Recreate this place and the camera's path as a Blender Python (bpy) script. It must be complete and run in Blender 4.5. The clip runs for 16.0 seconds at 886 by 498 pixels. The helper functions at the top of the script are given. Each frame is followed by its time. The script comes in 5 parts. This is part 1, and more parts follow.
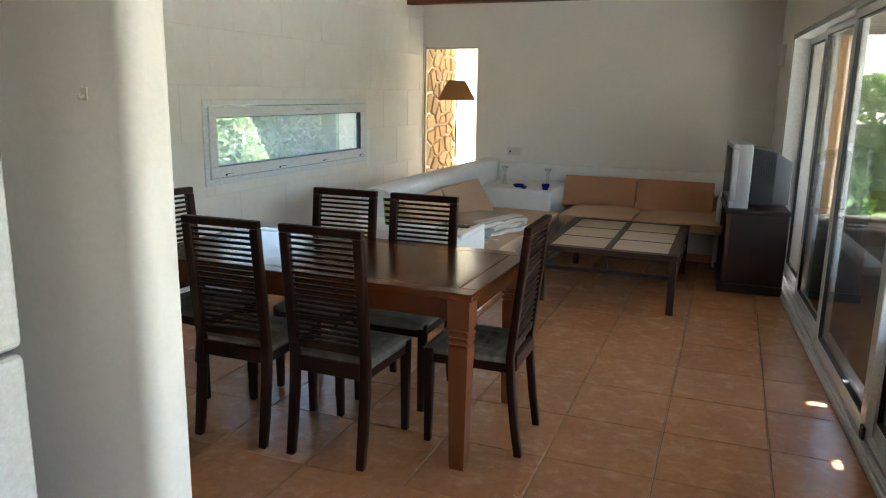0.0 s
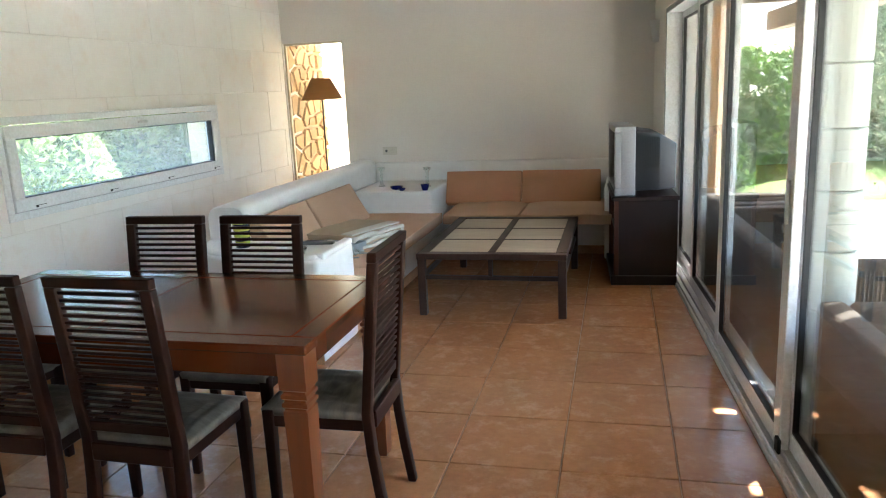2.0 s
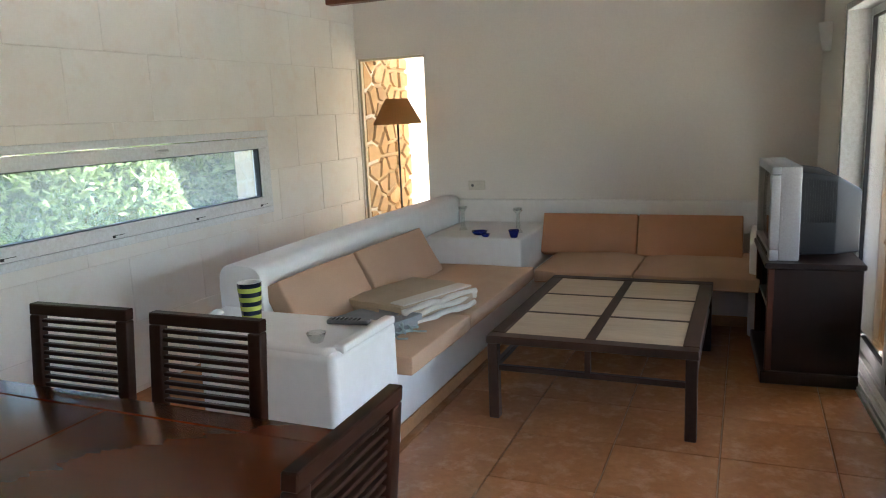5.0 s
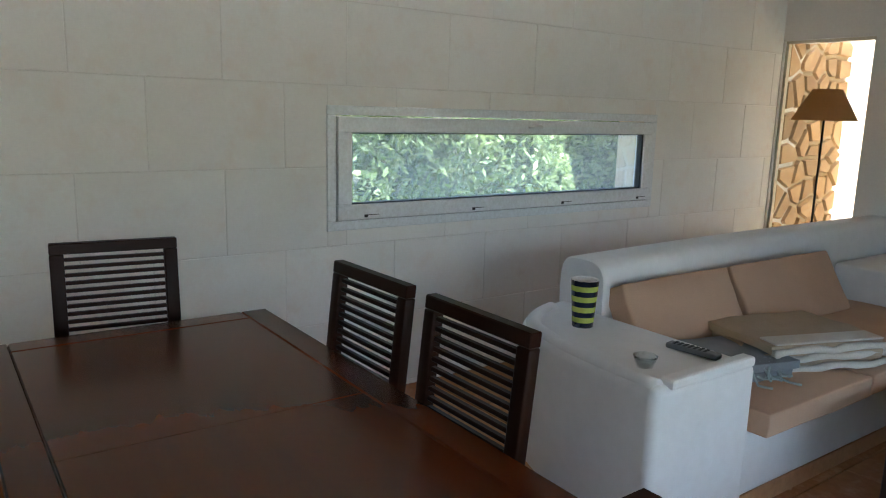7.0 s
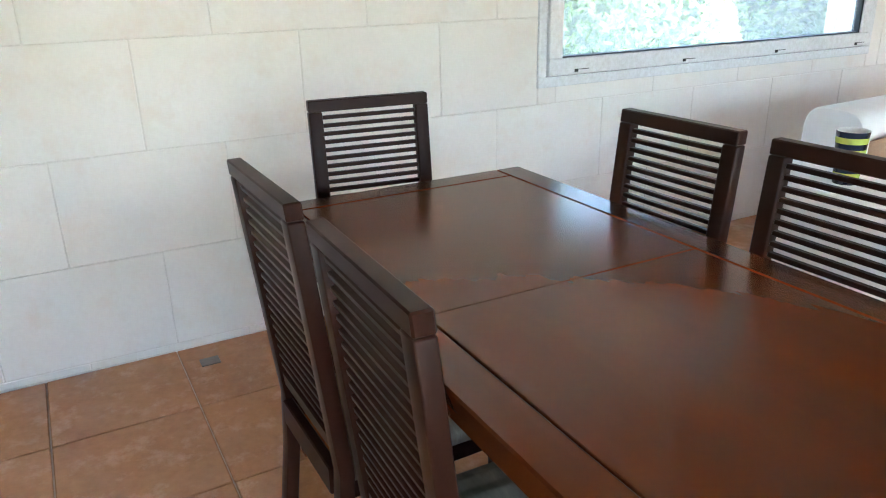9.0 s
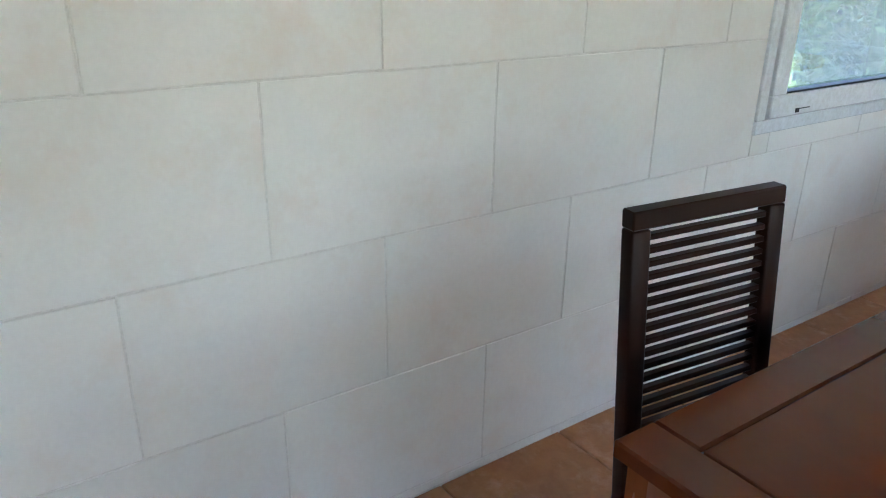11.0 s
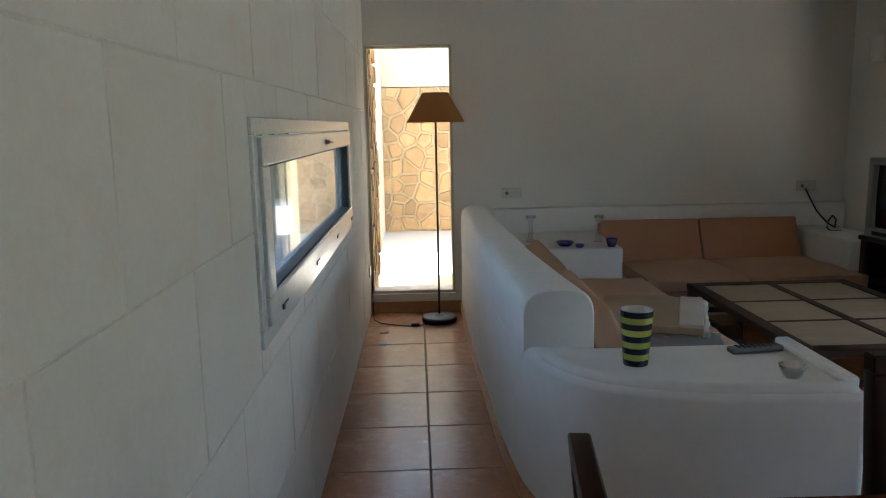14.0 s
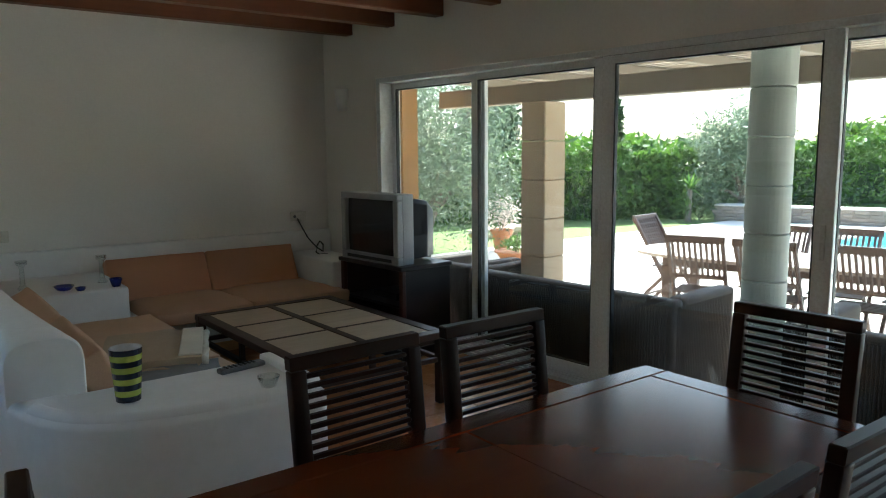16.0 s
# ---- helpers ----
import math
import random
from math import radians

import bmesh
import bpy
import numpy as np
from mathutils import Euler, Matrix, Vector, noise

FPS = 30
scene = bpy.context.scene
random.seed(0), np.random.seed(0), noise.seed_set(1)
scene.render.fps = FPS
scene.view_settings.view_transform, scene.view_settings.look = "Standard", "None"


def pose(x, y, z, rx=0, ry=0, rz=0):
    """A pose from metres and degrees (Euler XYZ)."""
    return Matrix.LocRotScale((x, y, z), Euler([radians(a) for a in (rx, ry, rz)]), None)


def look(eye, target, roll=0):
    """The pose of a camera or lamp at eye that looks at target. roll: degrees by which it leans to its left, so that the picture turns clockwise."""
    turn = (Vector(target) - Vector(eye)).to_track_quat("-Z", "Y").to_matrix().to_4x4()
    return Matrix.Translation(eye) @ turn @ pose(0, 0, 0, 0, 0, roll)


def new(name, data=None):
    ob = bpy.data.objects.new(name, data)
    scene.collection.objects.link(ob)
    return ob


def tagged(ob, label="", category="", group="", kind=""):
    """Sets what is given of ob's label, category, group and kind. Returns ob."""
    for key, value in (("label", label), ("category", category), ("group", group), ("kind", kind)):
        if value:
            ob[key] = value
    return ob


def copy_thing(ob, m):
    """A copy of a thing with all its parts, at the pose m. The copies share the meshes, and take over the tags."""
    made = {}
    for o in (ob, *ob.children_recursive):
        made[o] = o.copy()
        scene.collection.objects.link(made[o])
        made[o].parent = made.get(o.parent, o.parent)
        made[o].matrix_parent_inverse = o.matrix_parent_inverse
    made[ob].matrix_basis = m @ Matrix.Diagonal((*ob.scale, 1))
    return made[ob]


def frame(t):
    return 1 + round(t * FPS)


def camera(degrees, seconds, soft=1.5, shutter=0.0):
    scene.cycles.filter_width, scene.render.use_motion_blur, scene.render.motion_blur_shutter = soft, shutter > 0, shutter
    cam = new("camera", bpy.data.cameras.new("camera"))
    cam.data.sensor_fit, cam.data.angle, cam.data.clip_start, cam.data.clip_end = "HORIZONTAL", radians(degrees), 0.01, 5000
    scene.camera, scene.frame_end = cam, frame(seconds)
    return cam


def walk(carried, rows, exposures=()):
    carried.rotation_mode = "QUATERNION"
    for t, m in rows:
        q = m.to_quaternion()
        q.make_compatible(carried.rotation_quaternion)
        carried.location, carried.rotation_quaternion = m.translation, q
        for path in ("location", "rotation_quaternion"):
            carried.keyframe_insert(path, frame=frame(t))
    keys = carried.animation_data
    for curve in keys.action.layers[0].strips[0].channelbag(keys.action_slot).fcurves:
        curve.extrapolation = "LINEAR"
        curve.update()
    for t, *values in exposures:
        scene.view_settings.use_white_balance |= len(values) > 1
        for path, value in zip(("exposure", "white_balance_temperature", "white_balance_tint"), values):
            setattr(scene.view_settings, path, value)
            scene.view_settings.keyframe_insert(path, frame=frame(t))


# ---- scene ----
cam = camera(62.3, 16.0, soft=1.1)
PATH = [
    (0, (3.39, 1.204, 1.527), (2.665, 3.021, 1.11), 1.0),
    (0.5, (3.457, 1.248, 1.53), (2.886, 3.113, 1.088), -0.7),
    (1, (3.463, 1.381, 1.499), (2.991, 3.273, 1.053), -1.4),
    (1.5, (3.462, 1.558, 1.515), (3.003, 3.454, 1.074), -2.0),
    (2, (3.425, 1.843, 1.509), (2.943, 3.736, 1.081), -2.6),
    (2.5, (3.394, 2.145, 1.499), (2.899, 4.037, 1.083), -3.1),
    (3, (3.354, 2.404, 1.492), (2.886, 4.306, 1.087), -2.9),
    (3.2, (3.343, 2.488, 1.51), (2.886, 4.392, 1.101), -2.8),
    (5.3, (3.22, 3.362, 1.523), (2.376, 5.142, 1.174), -1.0),
    (5.5, (3.085, 3.501, 1.485), (2.193, 5.261, 1.162), 0.3),
    (6, (3.14, 3.623, 1.499), (1.972, 5.217, 1.192), 0.6),
    (6.5, (3.142, 3.703, 1.492), (1.729, 5.086, 1.187), 1.1),
    (7, (3.133, 3.702, 1.445), (1.535, 4.847, 1.075), 1.6),
    (7.5, (3.124, 3.668, 1.4), (1.438, 4.584, 0.838), 0.8),
    (8, (3.095, 3.585, 1.376), (1.408, 4.368, 0.64), -1.0),
    (8.5, (2.957, 3.432, 1.361), (1.302, 4.3, 0.647), -0.7),
    (9, (2.742, 3.327, 1.349), (1.084, 4.199, 0.649), -1.3),
    (9.5, (2.427, 3.237, 1.355), (0.758, 4.041, 0.6), -2.2),
    (10, (2.05, 3.119, 1.333), (0.374, 3.886, 0.558), -2.5),
    (10.2, (1.92, 3.075, 1.35), (0.249, 3.867, 0.589), -2.5),
    (12.3, (0.735, 3.133, 1.421), (-0.251, 4.771, 0.833), 3.8),
    (12.5, (0.689, 3.174, 1.412), (-0.194, 4.889, 0.885), 2.1),
    (13, (0.549, 3.32, 1.435), (-0.049, 5.178, 0.999), -0.2),
    (13.5, (0.522, 3.369, 1.421), (0.177, 5.304, 1.051), -1.1),
    (14, (0.429, 3.429, 1.426), (0.477, 5.401, 1.095), -1.1),
    (14.5, (0.419, 3.46, 1.424), (0.842, 5.391, 1.124), -0.6),
    (15, (0.466, 3.342, 1.451), (1.228, 5.169, 1.165), -0.1),
    (15.5, (0.494, 3.216, 1.474), (1.491, 4.928, 1.2), -0.4),
    (16, (0.513, 3.134, 1.484), (1.711, 4.713, 1.216), -0.5),
]
EXPOSURES = [(0.0, 3.67, 6010, 10), (1.0, 4.19, 5960, 11), (3.0, 4.22, 5960, 12), (5.5, 3.63, 6010, 15), (6.0, 3.48, 5960, 14), (6.5, 3.18, 5860, 13),
             (7.0, 3.13, 5760, 12), (7.5, 3.35, 5660, 10), (8.0, 4.31, 5760, 13), (8.5, 4.76, 5760, 14), (9.0, 4.71, 5760, 14), (9.5, 4.56, 5710, 14), (10.0, 4.36, 5510, 13),
             (10.2, 4.31, 5510, 12), (12.5, 3.29, 5530, 13), (13.0, 2.86, 5580, 13), (13.5, 2.69, 5630, 12), (14.0, 2.74, 5680, 11), (15.0, 3.01, 5700, 7), (16.0, 2.69, 5700, 5)]
walk(cam, [(t, look(eye, target, roll)) for t, eye, target, roll in PATH], EXPOSURES)

# ---- light ----
SUN_AZ, SUN_EL = 44.0, 54.0     # degrees from +x towards +y, and above the ground
world = bpy.data.worlds.new("sky")
scene.world = world
world.use_nodes = True
wn = world.node_tree
sky = wn.nodes.new("ShaderNodeTexSky")
sky.sky_type = 'NISHITA'
sky.sun_disc = False
sky.sun_elevation = radians(SUN_EL)
sky.sun_rotation = radians(90 - SUN_AZ)
sky.air_density, sky.dust_density = 1.0, 2.5
wn.links.new(sky.outputs[0], wn.nodes["Background"].inputs[0])
wn.nodes["Background"].inputs[1].default_value = 0.13
sun = new("sun", bpy.data.lights.new("sun", 'SUN'))
sun.data.energy, sun.data.angle, sun.data.color = 4.2, radians(0.6), (1.0, 0.95, 0.87)
to_sun = Vector((math.cos(radians(SUN_EL)) * math.cos(radians(SUN_AZ)),
                 math.cos(radians(SUN_EL)) * math.sin(radians(SUN_AZ)), math.sin(radians(SUN_EL))))
sun.matrix_world = look(to_sun * 30, (0, 0, 0))


# ---- materials ----
def nodes_of(name):
    mat = bpy.data.materials.new(name)
    mat.use_nodes = True
    nt = mat.node_tree
    return mat, nt, nt.nodes["Principled BSDF"]


def add(nt, kind, **values):
    node = nt.nodes.new(kind)
    for key, value in values.items():
        node.inputs[key].default_value = value
    return node


def mixed(nt, fac, a, b, how='MIX'):
    node = nt.nodes.new("ShaderNodeMix")
    node.data_type, node.blend_type = 'RGBA', how
    for slot, value in ((0, fac), (6, a), (7, b)):
        if hasattr(value, "links"):
            nt.links.new(value, node.inputs[slot])
        else:
            node.inputs[slot].default_value = (*value, 1) if isinstance(value, tuple) and len(value) == 3 else value
    return node.outputs[2]


def ramp(nt, source, lo, hi, a=(0, 0, 0, 1), b=(1, 1, 1, 1)):
    node = nt.nodes.new("ShaderNodeValToRGB")
    node.color_ramp.elements[0].position, node.color_ramp.elements[1].position = lo, hi
    node.color_ramp.elements[0].color, node.color_ramp.elements[1].color = a, b
    nt.links.new(source, node.inputs[0])
    return node.outputs[0]


def surface(name, colour, other, rough=0.6, big=2.0, fine=40.0, bump=0.1, metal=0.0, stretch=(1, 1, 1),
            spot=None, vary=0.0, coat=0.0, gap=0.01, rough_vary=0.1, distort=0.0, shine=0.5, grain=1.0):
    """A surface with two scales of variation, fine relief and an optional stain colour."""
    mat, nt, bsdf = nodes_of(name)
    where = nt.nodes.new("ShaderNodeTexCoord")
    shift = add(nt, "ShaderNodeMapping", Scale=stretch)
    nt.links.new(where.outputs["Object"], shift.inputs[0])
    source = shift.outputs[0]
    info = nt.nodes.new("ShaderNodeObjectInfo")
    if vary:
        move = nt.nodes.new("ShaderNodeVectorMath")
        move.operation = 'MULTIPLY_ADD'
        move.inputs[1].default_value = (1, 1, 1)
        spread = add(nt, "ShaderNodeMath")
        spread.operation = 'MULTIPLY'
        spread.inputs[1].default_value = 37.0
        nt.links.new(info.outputs["Random"], spread.inputs[0])
        nt.links.new(source, move.inputs[0])
        nt.links.new(spread.outputs[0], move.inputs[2])
        source = move.outputs[0]
    n1 = add(nt, "ShaderNodeTexNoise", Scale=big, Detail=4.0, Roughness=0.6, Distortion=distort)
    n2 = add(nt, "ShaderNodeTexNoise", Scale=fine, Detail=6.0, Roughness=0.65)
    for n in (n1, n2):
        nt.links.new(source, n.inputs["Vector"])
    base = mixed(nt, ramp(nt, n1.outputs[0], 0.3, 0.7), colour, other)
    base = mixed(nt, ramp(nt, n2.outputs[0], 0.35, 0.75), base, mixed(nt, grain, base, (0.82, 0.8, 0.78), 'MULTIPLY'))
    if spot:
        n3 = add(nt, "ShaderNodeTexNoise", Scale=big * 2.7, Detail=5.0, Roughness=0.7)
        nt.links.new(source, n3.inputs["Vector"])
        base = mixed(nt, ramp(nt, n3.outputs[0], 0.52, 0.75), base, spot)
    if vary:
        shade = nt.nodes.new("ShaderNodeHueSaturation")
        scaled = add(nt, "ShaderNodeMapRange")
        scaled.inputs[3].default_value, scaled.inputs[4].default_value = 1 - vary, 1 + vary
        nt.links.new(info.outputs["Random"], scaled.inputs[0])
        nt.links.new(scaled.outputs[0], shade.inputs["Value"])
        nt.links.new(base, shade.inputs["Color"])
        base = shade.outputs[0]
    nt.links.new(base, bsdf.inputs["Base Color"])
    bsdf.inputs["Metallic"].default_value = metal
    bsdf.inputs["Specular IOR Level"].default_value = shine
    rr = add(nt, "ShaderNodeMapRange")
    rr.inputs[3].default_value, rr.inputs[4].default_value = max(0.02, rough - rough_vary), min(1, rough + rough_vary)
    nt.links.new(n1.outputs[0], rr.inputs[0])
    nt.links.new(rr.outputs[0], bsdf.inputs["Roughness"])
    if coat:
        bsdf.inputs["Coat Weight"].default_value = coat
        bsdf.inputs["Coat Roughness"].default_value = 0.12
    if bump:
        relief = add(nt, "ShaderNodeBump", Strength=bump, Distance=gap)
        nt.links.new(n2.outputs[0], relief.inputs["Height"])
        nt.links.new(relief.outputs[0], bsdf.inputs["Normal"])
    return mat


def glass_pane(name, tint=(1, 1, 1), gloss=1.0, haze=0.0):
    mat, nt, bsdf = nodes_of(name)
    nt.nodes.remove(bsdf)
    clear = nt.nodes.new("ShaderNodeBsdfTransparent")
    clear.inputs[0].default_value = (*tint, 1)
    shine = add(nt, "ShaderNodeBsdfGlossy", Roughness=0.02)
    facing = nt.nodes.new("ShaderNodeLayerWeight")
    power = add(nt, "ShaderNodeMath")
    power.operation = 'POWER'
    power.inputs[1].default_value = 3.0
    nt.links.new(facing.outputs["Facing"], power.inputs[0])
    scale = add(nt, "ShaderNodeMath")
    scale.operation = 'MULTIPLY_ADD'
    scale.inputs[1].default_value, scale.inputs[2].default_value = 0.8 * gloss, 0.04 * gloss
    nt.links.new(power.outputs[0], scale.inputs[0])
    blend = nt.nodes.new("ShaderNodeMixShader")
    nt.links.new(scale.outputs[0], blend.inputs[0])
    if haze:
        # pale translucent haze mixed into the clear pane, uneven in patches
        hazy_film = nt.nodes.new("ShaderNodeBsdfTranslucent")
        hazy_film.inputs[0].default_value = (0.85, 0.85, 0.80, 1)
        where = nt.nodes.new("ShaderNodeTexCoord")
        patches = add(nt, "ShaderNodeTexNoise", Scale=3.0, Detail=5.0)
        nt.links.new(where.outputs["Object"], patches.inputs["Vector"])
        amount = add(nt, "ShaderNodeMapRange")
        amount.inputs[3].default_value, amount.inputs[4].default_value = haze * 0.6, haze * 1.4
        nt.links.new(patches.outputs[0], amount.inputs[0])
        hazy = nt.nodes.new("ShaderNodeMixShader")
        nt.links.new(amount.outputs[0], hazy.inputs[0])
        nt.links.new(clear.outputs[0], hazy.inputs[1])
        nt.links.new(hazy_film.outputs[0], hazy.inputs[2])
        clear = hazy
    nt.links.new(clear.outputs[0], blend.inputs[1])
    nt.links.new(shine.outputs[0], blend.inputs[2])
    nt.links.new(blend.outputs[0], nt.nodes["Material Output"].inputs[0])
    return mat


def leaf_mat(name, dark, light, through_amount=0.4):
    mat, nt, bsdf = nodes_of(name)
    geo = nt.nodes.new("ShaderNodeNewGeometry")
    base = mixed(nt, geo.outputs["Random Per Island"], dark, light)
    nt.links.new(base, bsdf.inputs["Base Color"])
    bsdf.inputs["Roughness"].default_value = 0.5
    trans = nt.nodes.new("ShaderNodeBsdfTranslucent")
    nt.links.new(base, trans.inputs[0])
    blend = nt.nodes.new("ShaderNodeMixShader")
    blend.inputs[0].default_value = through_amount
    nt.links.new(bsdf.outputs[0], blend.inputs[1])
    nt.links.new(trans.outputs[0], blend.inputs[2])
    nt.links.new(blend.outputs[0], nt.nodes["Material Output"].inputs[0])
    return mat


def see_through(mat, colour, amount):
    """Lets a share of the light through a thin cloth."""
    nt = mat.node_tree
    trans = nt.nodes.new("ShaderNodeBsdfTranslucent")
    trans.inputs[0].default_value = (*colour, 1)
    blend = nt.nodes.new("ShaderNodeMixShader")
    blend.inputs[0].default_value = amount
    nt.links.new(nt.nodes["Principled BSDF"].outputs[0], blend.inputs[1])
    nt.links.new(trans.outputs[0], blend.inputs[2])
    nt.links.new(blend.outputs[0], nt.nodes["Material Output"].inputs[0])


M_plaster = surface("plaster", (0.84, 0.805, 0.755), (0.80, 0.765, 0.71), 0.85, 1.2, 55, 0.10, gap=0.004, grain=0.3)
M_lime = surface("lime_plaster", (0.83, 0.82, 0.80), (0.805, 0.79, 0.765), 0.8, 2.2, 14, 0.16, gap=0.006, grain=0.3)
M_block = surface("sandstone_block", (0.80, 0.775, 0.73), (0.755, 0.72, 0.665), 0.85, 2.2, 70, 0.08, gap=0.004, grain=0.25,
                  vary=0.012, spot=(0.735, 0.66, 0.585))
M_mortar = surface("mortar", (0.77, 0.74, 0.69), (0.73, 0.695, 0.645), 0.9, 6, 80, 0.3, gap=0.004)
M_ceiling = surface("ceiling_paint", (0.76, 0.72, 0.66), (0.72, 0.67, 0.6), 0.85, 1.5, 45, 0.12, gap=0.003)
M_tile = surface("terracotta_tile", (0.44, 0.215, 0.098), (0.37, 0.175, 0.078), 0.25, 3.5, 26, 0.06, gap=0.003,
                 vary=0.07, spot=(0.50, 0.29, 0.165), rough_vary=0.05)
M_grout = surface("grout", (0.42, 0.28, 0.18), (0.36, 0.235, 0.15), 0.9, 5, 90, 0.3, gap=0.003)
M_skirt = surface("terracotta_skirting", (0.55, 0.30, 0.14), (0.48, 0.25, 0.11), 0.4, 5, 40, 0.1, gap=0.003)
M_dark = surface("dark_stained_wood", (0.022, 0.0075, 0.004), (0.032, 0.010, 0.0055), 0.40, 4, 30, 0.15,
                 stretch=(1, 1, 0.15), gap=0.002, shine=0.13)
M_slat = surface("dark_slat_wood", (0.020, 0.007, 0.0038), (0.030, 0.0095, 0.005), 0.40, 4, 30, 0.15,
                 stretch=(0.15, 1, 1), gap=0.002, shine=0.13)
M_table = surface("varnished_teak", (0.108, 0.0255, 0.0055), (0.094, 0.0215, 0.0048), 0.20, 2.0, 16, 0.0,
                  stretch=(0.14, 1.6, 1.0), shine=0.32, gap=0.002, rough_vary=0.01, grain=0.3)
M_groove = surface("dark_groove", (0.03, 0.012, 0.006), (0.05, 0.02, 0.01), 0.6, 8, 50, 0.1)
M_leg = surface("varnished_teak_leg", (0.21, 0.060, 0.016), (0.145, 0.04, 0.011), 0.3, 2.0, 18, 0.1,
                stretch=(1.6, 1.6, 0.14), coat=0.15, gap=0.002)
M_rush = surface("woven_rush", (0.24, 0.21, 0.16), (0.12, 0.105, 0.082), 0.8, 8, 120, 0.6, stretch=(1, 4, 1), gap=0.006)
M_coffee = surface("brown_painted_wood", (0.050, 0.025, 0.016), (0.066, 0.034, 0.022), 0.45, 4, 45, 0.12, gap=0.002, shine=0.25)
M_top = surface("travertine_panel", (0.56, 0.45, 0.31), (0.48, 0.38, 0.26), 0.4, 3.0, 30, 0.08,
                stretch=(0.3, 2.2, 1), vary=0.06, gap=0.002, distort=0.8)
M_salmon = surface("terracotta_fabric", (0.56, 0.285, 0.155), (0.51, 0.255, 0.135), 0.9, 3, 260, 0.35, gap=0.002)
M_peach = surface("peach_fabric", (0.56, 0.36, 0.235), (0.52, 0.33, 0.21), 0.9, 3, 260, 0.35, gap=0.002)
M_peach_dark = surface("tan_fabric", (0.60, 0.41, 0.275), (0.55, 0.36, 0.24), 0.9, 3, 260, 0.35, gap=0.002)
M_blanket = surface("off_white_cloth", (0.72, 0.69, 0.62), (0.64, 0.60, 0.53), 0.95, 6, 160, 0.6, gap=0.005)
M_tan_cloth = surface("tan_cover_cloth", (0.50, 0.40, 0.285), (0.44, 0.35, 0.245), 0.95, 6, 160, 0.6, gap=0.005)
M_grey_cloth = surface("grey_cloth", (0.27, 0.29, 0.31), (0.20, 0.22, 0.235), 0.95, 6, 160, 0.6, gap=0.005)
M_cords = surface("grey_green_cord", (0.40, 0.47, 0.46), (0.32, 0.38, 0.37), 0.9, 8, 120, 0.4)
M_alu = surface("white_aluminium", (0.80, 0.82, 0.83), (0.77, 0.79, 0.80), 0.22, 2, 60, 0.02, gap=0.001)
M_alu_grey = surface("grey_aluminium", (0.62, 0.63, 0.62), (0.57, 0.58, 0.57), 0.35, 2, 60, 0.03, gap=0.001)
M_rubber = surface("black_rubber", (0.012, 0.012, 0.013), (0.02, 0.02, 0.02), 0.6, 6, 60, 0.05)
M_glass = glass_pane("window_glass", (0.96, 0.985, 0.97))
M_glass_hazy = glass_pane("hazy_window_glass", (0.96, 0.985, 0.97), 1.0, 0.15)
M_glass_door = glass_pane("door_glass", (0.90, 0.93, 0.91), 1.0, 0.007)
M_tv = surface("silver_plastic", (0.39, 0.39, 0.39), (0.365, 0.365, 0.37), 0.4, 3, 90, 0.05, gap=0.001)
M_tv_back = surface("charcoal_plastic", (0.032, 0.034, 0.038), (0.026, 0.028, 0.031), 0.45, 3, 90, 0.08, gap=0.001, shine=0.25)
M_screen = surface("dark_screen_glass", (0.018, 0.018, 0.019), (0.014, 0.014, 0.015), 0.12, 2, 30, 0.0, rough_vary=0.02)
M_stand = surface("black_brown_veneer", (0.018, 0.009, 0.007), (0.028, 0.014, 0.010), 0.35, 3, 30, 0.08, stretch=(1, 1, 0.2))
M_stand_edge = surface("mahogany_edge", (0.10, 0.03, 0.015), (0.075, 0.022, 0.012), 0.35, 3, 30, 0.08, stretch=(1, 1, 0.2))
M_shade = surface("mustard_lampshade", (0.52, 0.29, 0.11), (0.46, 0.25, 0.09), 0.85, 3, 120, 0.25, gap=0.002)
see_through(M_shade, (0.60, 0.33, 0.12), 0.32)
M_iron = surface("black_iron", (0.02, 0.018, 0.017), (0.03, 0.027, 0.025), 0.45, 5, 70, 0.1, metal=0.6)
M_navy = surface("navy_ceramic", (0.012, 0.018, 0.035), (0.016, 0.022, 0.04), 0.25, 6, 60, 0.03)
M_lime_band = surface("lime_green_ceramic", (0.52, 0.58, 0.12), (0.47, 0.53, 0.10), 0.25, 6, 60, 0.03)
M_white_cer = surface("white_ceramic", (0.78, 0.77, 0.74), (0.74, 0.73, 0.7), 0.25, 6, 60, 0.02)
M_blue = surface("cobalt_glass", (0.008, 0.012, 0.16), (0.012, 0.018, 0.22), 0.12, 6, 60, 0.0)
M_clear = glass_pane("clear_glass", (0.93, 0.96, 0.95), 2.2)
M_beam = surface("pine_beam", (0.22, 0.075, 0.028), (0.155, 0.05, 0.018), 0.5, 2.0, 22, 0.15, stretch=(0.12, 1.5, 1.5), gap=0.003)
M_socket = surface("ivory_plastic", (0.72, 0.69, 0.61), (0.69, 0.66, 0.58), 0.35, 6, 60, 0.02)
M_fridge = surface("white_enamel", (0.78, 0.77, 0.74), (0.76, 0.75, 0.72), 0.22, 2, 60, 0.03, gap=0.001)
M_plate = surface("dull_brass_plate", (0.16, 0.12, 0.08), (0.11, 0.085, 0.06), 0.45, 10, 80, 0.1, metal=0.6)
M_remote = surface("grey_remote_plastic", (0.14, 0.14, 0.14), (0.11, 0.11, 0.115), 0.4, 10, 80, 0.05)
